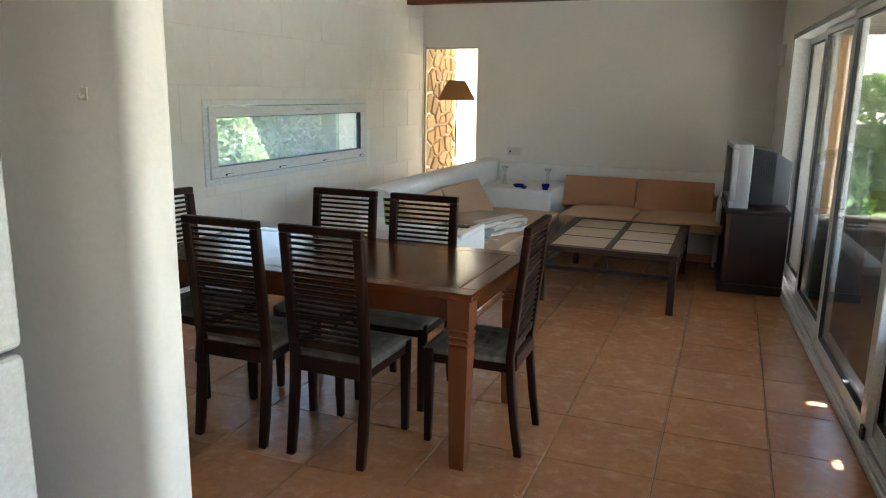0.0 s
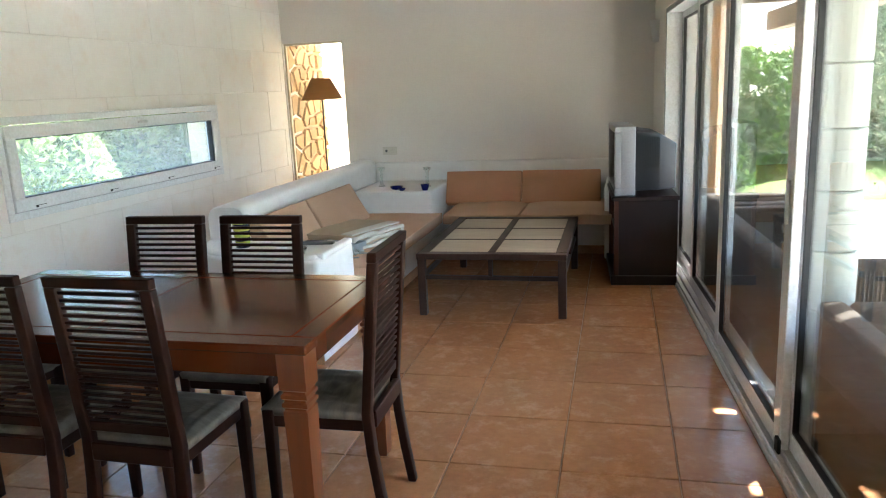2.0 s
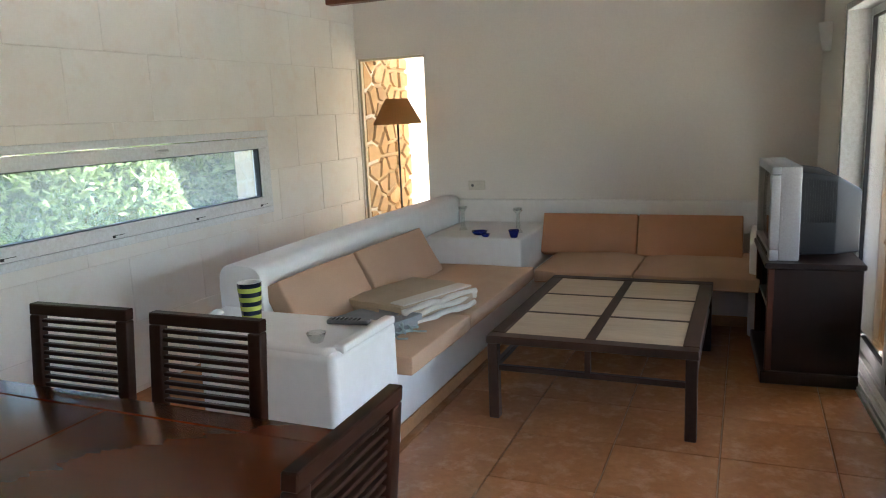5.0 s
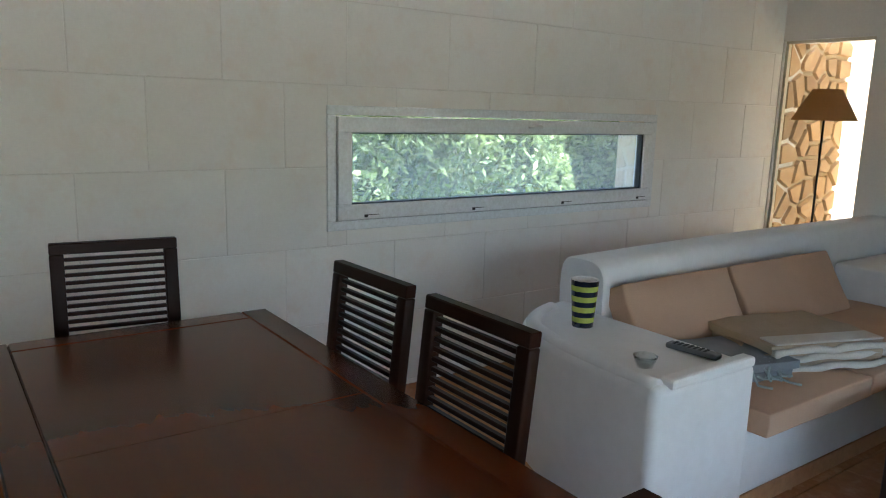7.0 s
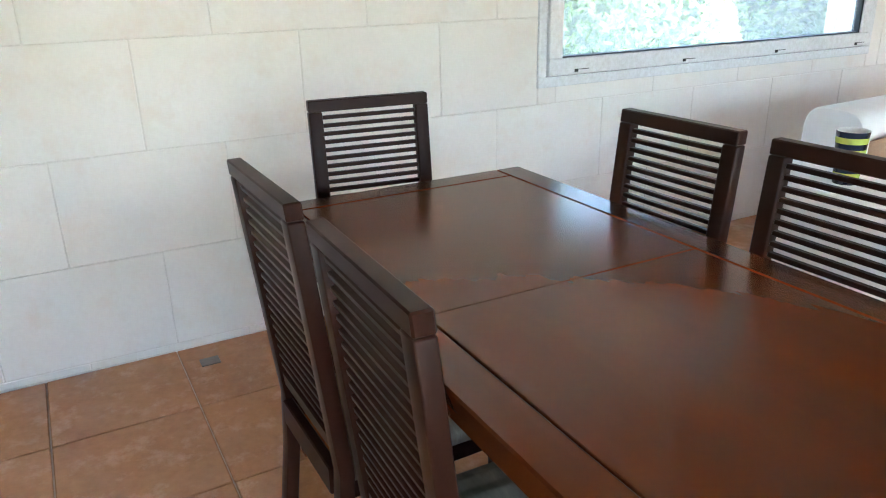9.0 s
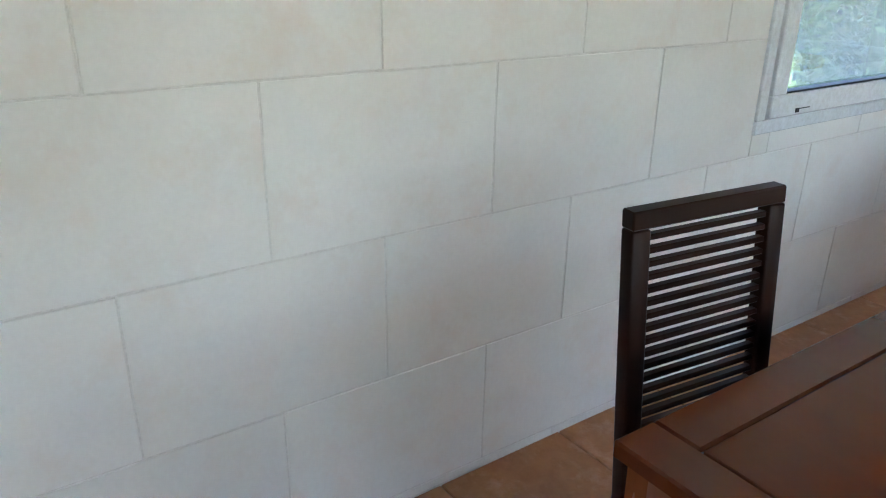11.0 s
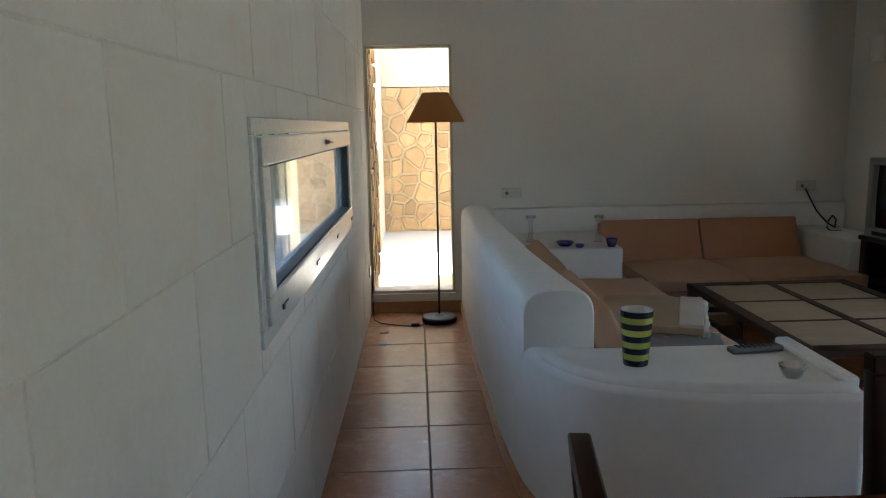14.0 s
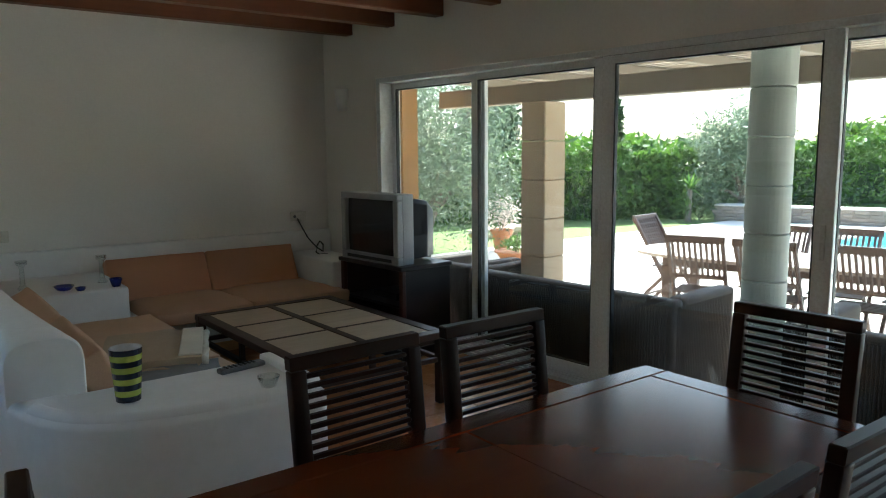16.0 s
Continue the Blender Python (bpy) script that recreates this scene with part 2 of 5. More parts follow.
# outside
M_terrace = surface("pale_terrace_paving", (0.72, 0.67, 0.58), (0.64, 0.58, 0.50), 0.8, 0.8, 20, 0.2, gap=0.006)
M_grass = surface("lawn", (0.10, 0.17, 0.03), (0.17, 0.22, 0.05), 0.9, 0.7, 60, 0.8, gap=0.03)
M_earth = surface("dry_ground", (0.40, 0.33, 0.24), (0.32, 0.26, 0.18), 0.95, 0.5, 30, 0.5, gap=0.03)
M_water = surface("pool_water", (0.03, 0.42, 0.55), (0.04, 0.50, 0.62), 0.06, 1.5, 6, 0.25, gap=0.03, rough_vary=0.02)
M_wicker = surface("brown_wicker", (0.070, 0.054, 0.042), (0.036, 0.028, 0.022), 0.7, 9, 140, 0.5, gap=0.006, shine=0.15)
M_strand = surface("grey_wicker_strand", (0.080, 0.063, 0.050), (0.056, 0.044, 0.035), 0.7, 9, 140, 0.5, gap=0.004, shine=0.15)
M_pillar = surface("sandstone_pillar", (0.58, 0.46, 0.32), (0.50, 0.39, 0.27), 0.85, 3, 50, 0.3, gap=0.006, vary=0.06)
M_column = surface("pale_column", (0.48, 0.51, 0.46), (0.41, 0.44, 0.39), 0.5, 3, 50, 0.2, gap=0.004, vary=0.04)
M_perg = surface("weathered_timber", (0.32, 0.27, 0.21), (0.25, 0.21, 0.16), 0.8, 2, 30, 0.3, stretch=(2, 0.2, 1), gap=0.004)
M_reed = surface("reed_mat", (0.36, 0.29, 0.20), (0.25, 0.20, 0.14), 0.9, 3, 60, 0.5, stretch=(4, 0.3, 1), gap=0.01)
M_teak = surface("teak_garden_wood", (0.085, 0.047, 0.031), (0.062, 0.034, 0.023), 0.6, 4, 40, 0.2, gap=0.002)
M_ochre = surface("ochre_render", (0.62, 0.33, 0.11), (0.55, 0.29, 0.10), 0.85, 1.5, 40, 0.2, gap=0.004)
M_cream_wall = surface("cream_render", (0.76, 0.68, 0.52), (0.70, 0.62, 0.47), 0.85, 1.5, 40, 0.2, gap=0.004)
M_rubble = surface("golden_rubble_stone", (0.53, 0.36, 0.18), (0.41, 0.25, 0.11), 0.85, 6, 50, 0.5, vary=0.22,
                   spot=(0.56, 0.42, 0.25), gap=0.01)
M_rubble_pale = surface("pale_rubble_stone", (0.72, 0.60, 0.42), (0.62, 0.49, 0.32), 0.85, 6, 50, 0.4, vary=0.08, gap=0.006)
M_rubble_mortar = surface("pale_rubble_mortar", (0.60, 0.48, 0.31), (0.52, 0.41, 0.26), 0.9, 6, 60, 0.4, gap=0.008)
M_drystone = surface("drystone", (0.34, 0.28, 0.22), (0.25, 0.205, 0.16), 0.9, 4, 40, 0.5, vary=0.2, gap=0.02)
M_pot = surface("terracotta_pot", (0.50, 0.20, 0.08), (0.43, 0.17, 0.07), 0.7, 6, 50, 0.15)
M_bark = surface("olive_bark", (0.20, 0.165, 0.125), (0.13, 0.105, 0.08), 0.9, 6, 40, 0.7, stretch=(1, 1, 0.3), gap=0.02)
M_hedge = leaf_mat("hedge_leaf", (0.030, 0.075, 0.010), (0.13, 0.235, 0.028))
# dark green that stands in for the shade inside the hedges
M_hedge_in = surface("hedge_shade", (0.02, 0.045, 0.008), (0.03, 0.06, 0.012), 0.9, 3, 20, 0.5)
M_olive = leaf_mat("olive_leaf", (0.075, 0.105, 0.06), (0.20, 0.25, 0.15))
M_yucca = leaf_mat("yucca_leaf", (0.07, 0.15, 0.03), (0.17, 0.28, 0.06))
M_pine = leaf_mat("pine_needle", (0.018, 0.045, 0.012), (0.05, 0.09, 0.03), 0.2)
M_bush = leaf_mat("oleander_leaf", (0.10, 0.17, 0.055), (0.30, 0.39, 0.17))
M_flower = leaf_mat("pale_blossom", (0.50, 0.40, 0.36), (0.7, 0.62, 0.55))


# ---- mesh helpers ----
def box(bm, x0, x1, y0, y1, z0, z1, bevel=0.0, seg=1):
    """A box from its bounds, added to bm; bevelled edges if asked."""
    made = bmesh.ops.create_cube(bm, size=1.0)["verts"]
    for v in made:
        v.co = Vector((x0 + (v.co.x + 0.5) * (x1 - x0), y0 + (v.co.y + 0.5) * (y1 - y0), z0 + (v.co.z + 0.5) * (z1 - z0)))
    if bevel:
        edges = list({e for v in made for e in v.link_edges})
        bmesh.ops.bevel(bm, geom=edges, offset=bevel, segments=seg, affect='EDGES', profile=0.5)
    return bm


def tube(bm, points, radii, sides=10, cap=True):
    """A round bar along points with a radius at each."""
    rings = []
    for i, p in enumerate(points):
        p = Vector(p)
        a, b = Vector(points[max(i - 1, 0)]), Vector(points[min(i + 1, len(points) - 1)])
        d = (b - a).normalized()
        side = d.cross(Vector((0, 0, 1)) if abs(d.z) < 0.9 else Vector((1, 0, 0))).normalized()
        other = d.cross(side)
        r = radii[i] if isinstance(radii, (list, tuple)) else radii
        rings.append([bm.verts.new(p + r * (math.cos(2 * math.pi * k / sides) * side + math.sin(2 * math.pi * k / sides) * other))
                      for k in range(sides)])
    for a, b in zip(rings, rings[1:]):
        for k in range(sides):
            bm.faces.new((a[k], a[(k + 1) % sides], b[(k + 1) % sides], b[k]))
    if cap:
        bm.faces.new(rings[0][::-1])
        bm.faces.new(rings[-1])
    return bm


def lathe(bm, profile, sides=32, cx=0.0, cy=0.0, closed=False):
    """A turned shape: profile is (radius, z) from the bottom up."""
    rings = [[bm.verts.new((cx + r * math.cos(2 * math.pi * k / sides), cy + r * math.sin(2 * math.pi * k / sides), z))
              for k in range(sides)] for r, z in profile]
    for a, b in zip(rings, rings[1:]):
        for k in range(sides):
            bm.faces.new((a[k], a[(k + 1) % sides], b[(k + 1) % sides], b[k]))
    if closed:
        bm.faces.new(rings[0][::-1])
        bm.faces.new(rings[-1])
    return bm


def slab(bm, outline, z0, z1):
    """A plate with the given plan outline (counter-clockwise)."""
    low = [bm.verts.new((x, y, z0)) for x, y in outline]
    high = [bm.verts.new((x, y, z1)) for x, y in outline]
    n = len(outline)
    bm.faces.new(low[::-1])
    bm.faces.new(high)
    for k in range(n):
        bm.faces.new((low[k], low[(k + 1) % n], high[(k + 1) % n], high[k]))
    return bm


def mesh_of(name, bm, material, smooth=False):
    bmesh.ops.recalc_face_normals(bm, faces=bm.faces)
    me = bpy.data.meshes.new(name)
    bm.to_mesh(me)
    bm.free()
    me.materials.append(material)
    if smooth:
        for p in me.polygons:
            p.use_smooth = True
    return me


def part(name, bm, material, parent=None, label="", smooth=False):
    ob = new(name, mesh_of(name, bm, material, smooth))
    if parent:
        ob.parent = parent
    if label:
        tagged(ob, label)
    return ob


def empty(name, m=None, label="", category="", group="", kind=""):
    ob = new(name)
    ob.empty_display_size = 0.1
    if m is not None:
        ob.matrix_world = m
    return tagged(ob, label, category, group, kind)


def B():
    return bmesh.new()


def soft(ob, width=0.01, seg=3, angle=30):
    mod = ob.modifiers.new("edge", 'BEVEL')
    mod.width, mod.segments, mod.limit_method, mod.angle_limit = width, seg, 'ANGLE', radians(angle)
    for p in ob.data.polygons:
        p.use_smooth = True
    return ob


def raw(name, verts, faces, material, parent=None, label=""):
    me = bpy.data.meshes.new(name)
    me.from_pydata(verts, [], faces)
    me.materials.append(material)
    ob = new(name, me)
    if parent:
        ob.parent = parent
    if label:
        tagged(ob, label)
    return ob


def leaves(name, centres, size, material, parent, rng, long=1.6, label="", jitter=0.35):
    """Many small pointed leaves, one mesh, at the given centres."""
    n = len(centres)
    c = np.asarray(centres, float)
    a = rng.normal(size=(n, 3))
    a /= np.linalg.norm(a, axis=1)[:, None]
    b = np.cross(a, rng.normal(size=(n, 3)))
    b /= np.linalg.norm(b, axis=1)[:, None]
    s = size * (1 + jitter * rng.normal(size=(n, 1))).clip(0.4, 2)
    verts = np.stack([c - a * s * long, c + b * s * 0.5, c + a * s * long, c - b * s * 0.5], 1).reshape(-1, 3)
    faces = np.arange(4 * n).reshape(-1, 4)
    return raw(name, verts.tolist(), faces.tolist(), material, parent, label)


def cells(points, x0, x1, y0, y1, gap):
    """Irregular flat stones that fill a rectangle: the cells round the points, each shrunk by a joint."""
    out = []
    for i, p in enumerate(points):
        poly = [(x0, y0), (x1, y0), (x1, y1), (x0, y1)]
        for j, q in enumerate(points):
            if i == j or not poly:
                continue
            nx, ny = q[0] - p[0], q[1] - p[1]
            d = math.hypot(nx, ny)
            if d > 1.6:
                continue
            nx, ny = nx / d, ny / d
            lim = d / 2 - gap / 2
            cut = []
            for k in range(len(poly)):
                a, b = poly[k], poly[(k + 1) % len(poly)]
                da = (a[0] - p[0]) * nx + (a[1] - p[1]) * ny - lim
                db = (b[0] - p[0]) * nx + (b[1] - p[1]) * ny - lim
                if da <= 0:
                    cut.append(a)
                if da * db < 0:
                    f = da / (da - db)
                    cut.append((a[0] + f * (b[0] - a[0]), a[1] + f * (b[1] - a[1])))
            poly = cut
        if len(poly) > 2:
            out.append(poly)
    return out


def rubble(parent, m, width, height, size, seed, depth=0.03, gap=0.03, material=None):
    """Rubble stones on a wall: local x along the wall, y up, z out of it."""
    rng = random.Random(seed)
    pts = []
    nx, ny = max(1, round(width / size)), max(1, round(height / (size * 0.85)))
    for i in range(nx):
        for j in range(ny):
            pts.append(((i + 0.5 + rng.uniform(-0.42, 0.42)) * width / nx, (j + 0.5 + rng.uniform(-0.42, 0.42)) * height / ny))
    for poly in cells(pts, 0.0, width, 0.0, height, gap):
        cx, cy = sum(p[0] for p in poly) / len(poly), sum(p[1] for p in poly) / len(poly)
        z = depth * rng.uniform(0.6, 1.1)
        bm = B()
        low = [bm.verts.new((x, y, 0)) for x, y in poly]
        top = [bm.verts.new((cx + (x - cx) * 0.9, cy + (y - cy) * 0.9, z)) for x, y in poly]
        n = len(poly)
        bm.faces.new(top)
        for k in range(n):
            bm.faces.new((low[k], low[(k + 1) % n], top[(k + 1) % n], top[k]))
        me = mesh_of("stone", bm, material or M_rubble)
        ob = new("stone", me)
        ob.parent = parent
        ob.matrix_local = m


# ---- structure ----
FAR = 9.0
RW = pose(3.985, 4.80, 0, 0, 0, 4.3)     # the wall of sliding doors: its own x points outdoors, its y along the wall
TOP = 2.56
V0, V1 = -3.49, 3.46                      # the doors' ends along that wall
HEAD = 2.055


def right_x(y):
    return 3.985 - 0.0752 * (y - 4.80)


def structure(name, boxes, material, label, category, m=None, bevel=0.0):
    bm = B()
    for b in boxes:
        box(bm, *b, bevel=bevel)
    ob = part(name, bm, material)
    if m is not None:
        ob.matrix_world = m
    return tagged(ob, label, category, kind="structure")


ground = structure("ground", [(-150, 200, -150, 200, -0.8, -0.32)], M_earth, "dry sandy garden ground", "ground")
# floor bed under the tiles
floor = structure("floor", [(-0.02, 3.80, -1.6, 9.0, -0.45, -0.009)], M_grout, "grey-brown grout bed of the tiled floor", "floor")
bed = structure("floor", [(-1.2, 0.10, -6.4, 4.2, -0.45, -0.0095)], M_grout, "grout bed along the sliding doors", "floor", RW)

# window wall of sandstone blocks: solid core behind the facing
WY0, WY1, WZ0, WZ1 = 5.260, 7.615, 0.864, 1.458       # outer edge of the window frame
wall_west = structure("wall_west", [(-0.27, -0.0022, -1.6, WY0 + 0.03, -0.2, TOP), (-0.27, -0.0022, WY1 - 0.03, 9.4, -0.2, TOP),
                                    (-0.27, -0.0022, WY0 + 0.03, WY1 - 0.03, -0.2, WZ0 + 0.03),
                                    (-0.27, -0.0022, WY0 + 0.03, WY1 - 0.03, WZ1 - 0.03, TOP)], M_mortar,
                      "cream sandstone block wall with a low wide window", "wall")
SX0, SX1, SZ0, SZ1 = 0.006, 0.655, 0.143, 2.022
wall_north = structure("wall_north", [(SX1, 4.3, FAR, 9.3, -0.2, TOP), (-0.02, SX0, FAR, 9.3, -0.2, TOP),
                                      (SX0, SX1, FAR, 9.3, -0.2, SZ0), (SX0, SX1, FAR, 9.3, SZ1, TOP)], M_plaster,
                       "cream plaster end wall with a tall slit opening", "wall")
wall_east = structure("wall_east", [(0, 0.25, V1, 4.5, -0.45, TOP), (0, 0.25, V0, V1, HEAD, TOP), (0, 0.25, -6.4, V0, -0.45, TOP),
                                      (0.101, 0.25, V0, V1, -0.45, -0.052)],
                      M_plaster, "cream plaster wall above the sliding doors", "wall", RW)
wall_south = structure("wall_south", [(-0.4, 4.6, -1.75, -1.6, -0.2, TOP)], M_plaster, "plain plaster wall of the kitchen end", "wall")
ceiling = structure("ceiling", [(-0.4, 4.7, -1.75, 9.3, TOP, 2.7)], M_ceiling, "cream painted ceiling between beams", "ceiling")
partition = structure("wall_partition", [(0.0, 2.203, 2.41, 2.545, 0.0, TOP)], M_plaster, "white plaster partition wall with a rounded end", "wall")
soft(partition, 0.045, 5)
skirt = structure("skirting_north", [(0.0, 0.74, FAR - 0.014, FAR - 0.002, 0.0, 0.085)], M_skirt, "terracotta tile skirting", "skirting", bevel=0.003)
skirt2 = structure("skirting_east", [(-0.014, -0.002, V1 + 0.02, 4.3, 0.0, 0.085)], M_skirt, "terracotta tile skirting", "skirting", RW, bevel=0.003)

# ceiling beams
for k in range(18):
    y = 8.60 - 0.565 * k
    bm = B()
    box(bm, -0.02, right_x(y) + 0.02, y - 0.05, y + 0.05, 2.43, TOP + 0.01, bevel=0.006)
    tagged(part("ceiling_beam", bm, M_beam), "dark orange-brown varnished pine ceiling beam", "beam", "beams under the ceiling", kind="structure")


# ---- low wide window in the block wall ----
def low_window():
    win = empty("window_1", label="white aluminium low wide tilting window", category="window", kind="structure")
    y0, y1, z0, z1 = WY0, WY1, WZ0, WZ1
    bm = B()
    for b in ((y0, y1, z0, z0 + 0.045), (y0, y1, z1 - 0.045, z1), (y0, y0 + 0.045, z0 + 0.045, z1 - 0.045), (y1 - 0.045, y1, z0 + 0.045, z1 - 0.045)):
        box(bm, -0.06, 0.012, b[0], b[1], b[2], b[3], bevel=0.003)
    part("window_frame", bm, M_alu, win)
    a0, a1, c0, c1 = y0 + 0.05, y1 - 0.05, z0 + 0.05, z1 - 0.05
    bm = B()
    w = 0.075
    for b in ((a0, a1, c0, c0 + w), (a0, a1, c1 - w, c1), (a0, a0 + w, c0 + w, c1 - w), (a1 - w, a1, c0 + w, c1 - w)):
        box(bm, -0.05, 0.024, b[0], b[1], b[2], b[3], bevel=0.004)
    sash = part("sash", bm, M_alu, win)
    bm = B()
    w2 = w - 0.004
    for b in ((a0 + w2, a1 - w2, c0 + w2, c0 + w + 0.006), (a0 + w2, a1 - w2, c1 - w - 0.006, c1 - w2),
              (a0 + w2, a0 + w + 0.006, c0 + w, c1 - w), (a1 - w - 0.010, a1 - w2, c0 + w, c1 - w)):
        box(bm, -0.03, 0.012, *b)
    part("seal", bm, M_rubber, sash, "black rubber glazing seal")
    bm = B()
    box(bm, -0.024, -0.018, a0 + w, a1 - w, c0 + w, c1 - w)
    pane = part("pane", bm, M_glass_hazy, sash)
    pane.visible_shadow = False
    bm = B()
    ym = (y0 + y1) / 2 + 0.12
    box(bm, 0.024, 0.034, ym - 0.04, ym + 0.04, c1 - 0.05, c1 - 0.026, bevel=0.004)
    box(bm, 0.034, 0.052, ym - 0.08, ym + 0.03, c1 - 0.046, c1 - 0.030, bevel=0.006)
    part("handle", bm, M_alu_grey, sash, "grey aluminium window handle")
    for k in range(4):
        yy = y0 + 0.20 + k * (y1 - y0 - 0.36) / 3
        bm = B()
        box(bm, 0.012, 0.020, yy - 0.008, yy + 0.008, z0 + 0.060, z0 + 0.074, bevel=0.002)
        box(bm, 0.024, 0.0265, yy + 0.01, yy + 0.075, z0 + 0.070, z0 + 0.073)
        box(bm, 0.020, 0.028, yy - 0.008, yy + 0.010, z0 + 0.060, z0 + 0.074)
        part("catch", bm, M_rubber, win, "small dark drain catch")
    return win


low_window()

# ---- slit opening: frame, sill and pane ----
slit = empty("window_2", label="tall fixed slit window with thin pale frame", category="window", kind="structure")
bm = B()
for b in ((SX0, SX0 + 0.02, SZ0, SZ1), (SX1 - 0.02, SX1, SZ0, SZ1), (SX0, SX1, SZ0, SZ0 + 0.02), (SX0, SX1, SZ1 - 0.02, SZ1)):
    box(bm, b[0], b[1], FAR + 0.03, FAR + 0.07, b[2], b[3])
part("window_frame", bm, M_cream_wall, slit)
bm = B()
box(bm, SX0 + 0.02, SX1 - 0.02, FAR + 0.045, FAR + 0.052, SZ0 + 0.02, SZ1 - 0.02)
pane = part("pane", bm, M_glass, slit)
pane.visible_shadow = False

# ---- sliding doors ----
def sliding_door(v0, v1, track, near, far):
    """One panel: its ends along the wall, the track it runs in, the widths of its two stiles."""
    door = empty("sliding_door", RW, "white aluminium glazed sliding door", "sliding door", "doors to the terrace")
    u = 0.035 + 0.045 * track
    for name, b in (("stile", (v0, v0 + near, 0.045, HEAD - 0.035)), ("stile", (v1 - far, v1, 0.045, HEAD - 0.035)),
                    ("rail", (v0 + near, v1 - far, 0.045, 0.115)), ("rail", (v0 + near, v1 - far, HEAD - 0.085, HEAD - 0.035))):
        bm = B()
        box(bm, u, u + 0.036, *b, bevel=0.003)
        part(name, bm, M_alu, door)
    bm = B()
    for b in ((v0 + near, v0 + near + 0.008, 0.115, HEAD - 0.085), (v1 - far - 0.008, v1 - far, 0.115, HEAD - 0.085),
              (v0 + near, v1 - far, 0.115, 0.123), (v0 + near, v1 - far, HEAD - 0.093, HEAD - 0.085)):
        box(bm, u + 0.004, u + 0.032, *b)
    part("seal", bm, M_rubber, door, "black rubber glazing seal")
    bm = B()
    box(bm, u + 0.015, u + 0.021, v0 + near + 0.004, v1 - far - 0.004, 0.118, HEAD - 0.088)
    p = part("pane", bm, M_glass_door, door)
    p.visible_shadow = False
    if near > 0.08:
        bm = B()
        box(bm, u - 0.014, u - 0.001, v0 + 0.03, v0 + 0.055, 0.95, 1.12, bevel=0.004)
        part("handle", bm, M_alu_grey, door, "grey aluminium pull handle")
    return door


track = empty("door_frame", RW, "white aluminium frame and floor track of the sliding doors", "door frame", kind="structure")
bm = B()
box(bm, 0.0, 0.19, V0, V1, -0.05, 0.020, bevel=0.003)
part("sill", bm, M_alu_grey, track)
for u in (0.012, 0.048, 0.093, 0.138):
    bm = B()
    box(bm, u, u + 0.010, V0, V1, 0.018, 0.042, bevel=0.002)
    part("rail", bm, M_alu, track)
for v in (V0, V1 - 0.05):
    bm = B()
    box(bm, 0.004, 0.19, v, v + 0.05, 0.02, HEAD, bevel=0.003)
    part("jamb", bm, M_alu, track)
bm = B()
box(bm, 0.004, 0.19, V0 + 0.05, V1 - 0.05, HEAD - 0.04, HEAD, bevel=0.003)
part("head", bm, M_alu, track)
doors = ((2.34, V1 - 0.04, 2, 0.06, 0.055), (1.275, 2.43, 1, 0.085, 0.06), (-0.06, 1.268, 0, 0.09, 0.085), (-1.20, 0.01, 1, 0.10, 0.06),
         # the panel ending at V0 is unseen, added so daylight reaches the partition
         (-2.30, -1.11, 2, 0.055, 0.055), (V0 + 0.04, -2.24, 1, 0.06, 0.06))
for d in doors:
    sliding_door(*d)
# black stop and pull handles
bm = B()
box(bm, 0.020, 0.034, -0.095, -0.045, 0.043, 0.105, bevel=0.004)
stop = part("door_stop", bm, M_rubber)
stop.matrix_world = RW
tagged(stop, "black rubber stop on the door track", "door stop")

# ---- masonry bench: low wall, near arm, seats, corner shelf ----
def arc_outline(pts, steps=8):
    """A smooth line through plan points."""
    out = []
    n = len(pts)
    for i in range(n - 1):
        p0, p1, p2, p3 = (Vector(pts[max(i - 1, 0)]), Vector(pts[i]), Vector(pts[i + 1]), Vector(pts[min(i + 2, n - 1)]))
        for k in range(steps):
            t = k / steps
            q = 0.5 * ((2 * p1) + (p2 - p0) * t + (2 * p0 - 5 * p1 + 4 * p2 - p3) * t * t + (3 * p1 - p0 - 3 * p2 + p3) * t ** 3)
            out.append((q.x, q.y))
    out.append(tuple(pts[-1]))
    return out


SEAT = 0.325
bench = empty("masonry_bench", label="white plastered built-in corner bench with curved arm", category="bench", kind="structure")
curve = arc_outline([(0.705, 8.99), (0.714, 7.8), (0.735, 7.0), (0.752, 6.45), (0.80, 5.98), (0.94, 5.69), (1.20, 5.56), (1.48, 5.515), (1.772, 5.505)], 6)
bm = B()
slab(bm, curve + [(1.782, 6.045), (0.99, 6.045), (0.95, 6.3), (0.93, 7.0), (0.93, 8.99)], 0.0, 0.607)
arm = part("arm", bm, M_lime, bench)
soft(arm, 0.045, 5, 40)
bm = B()
rows_of_wall = []
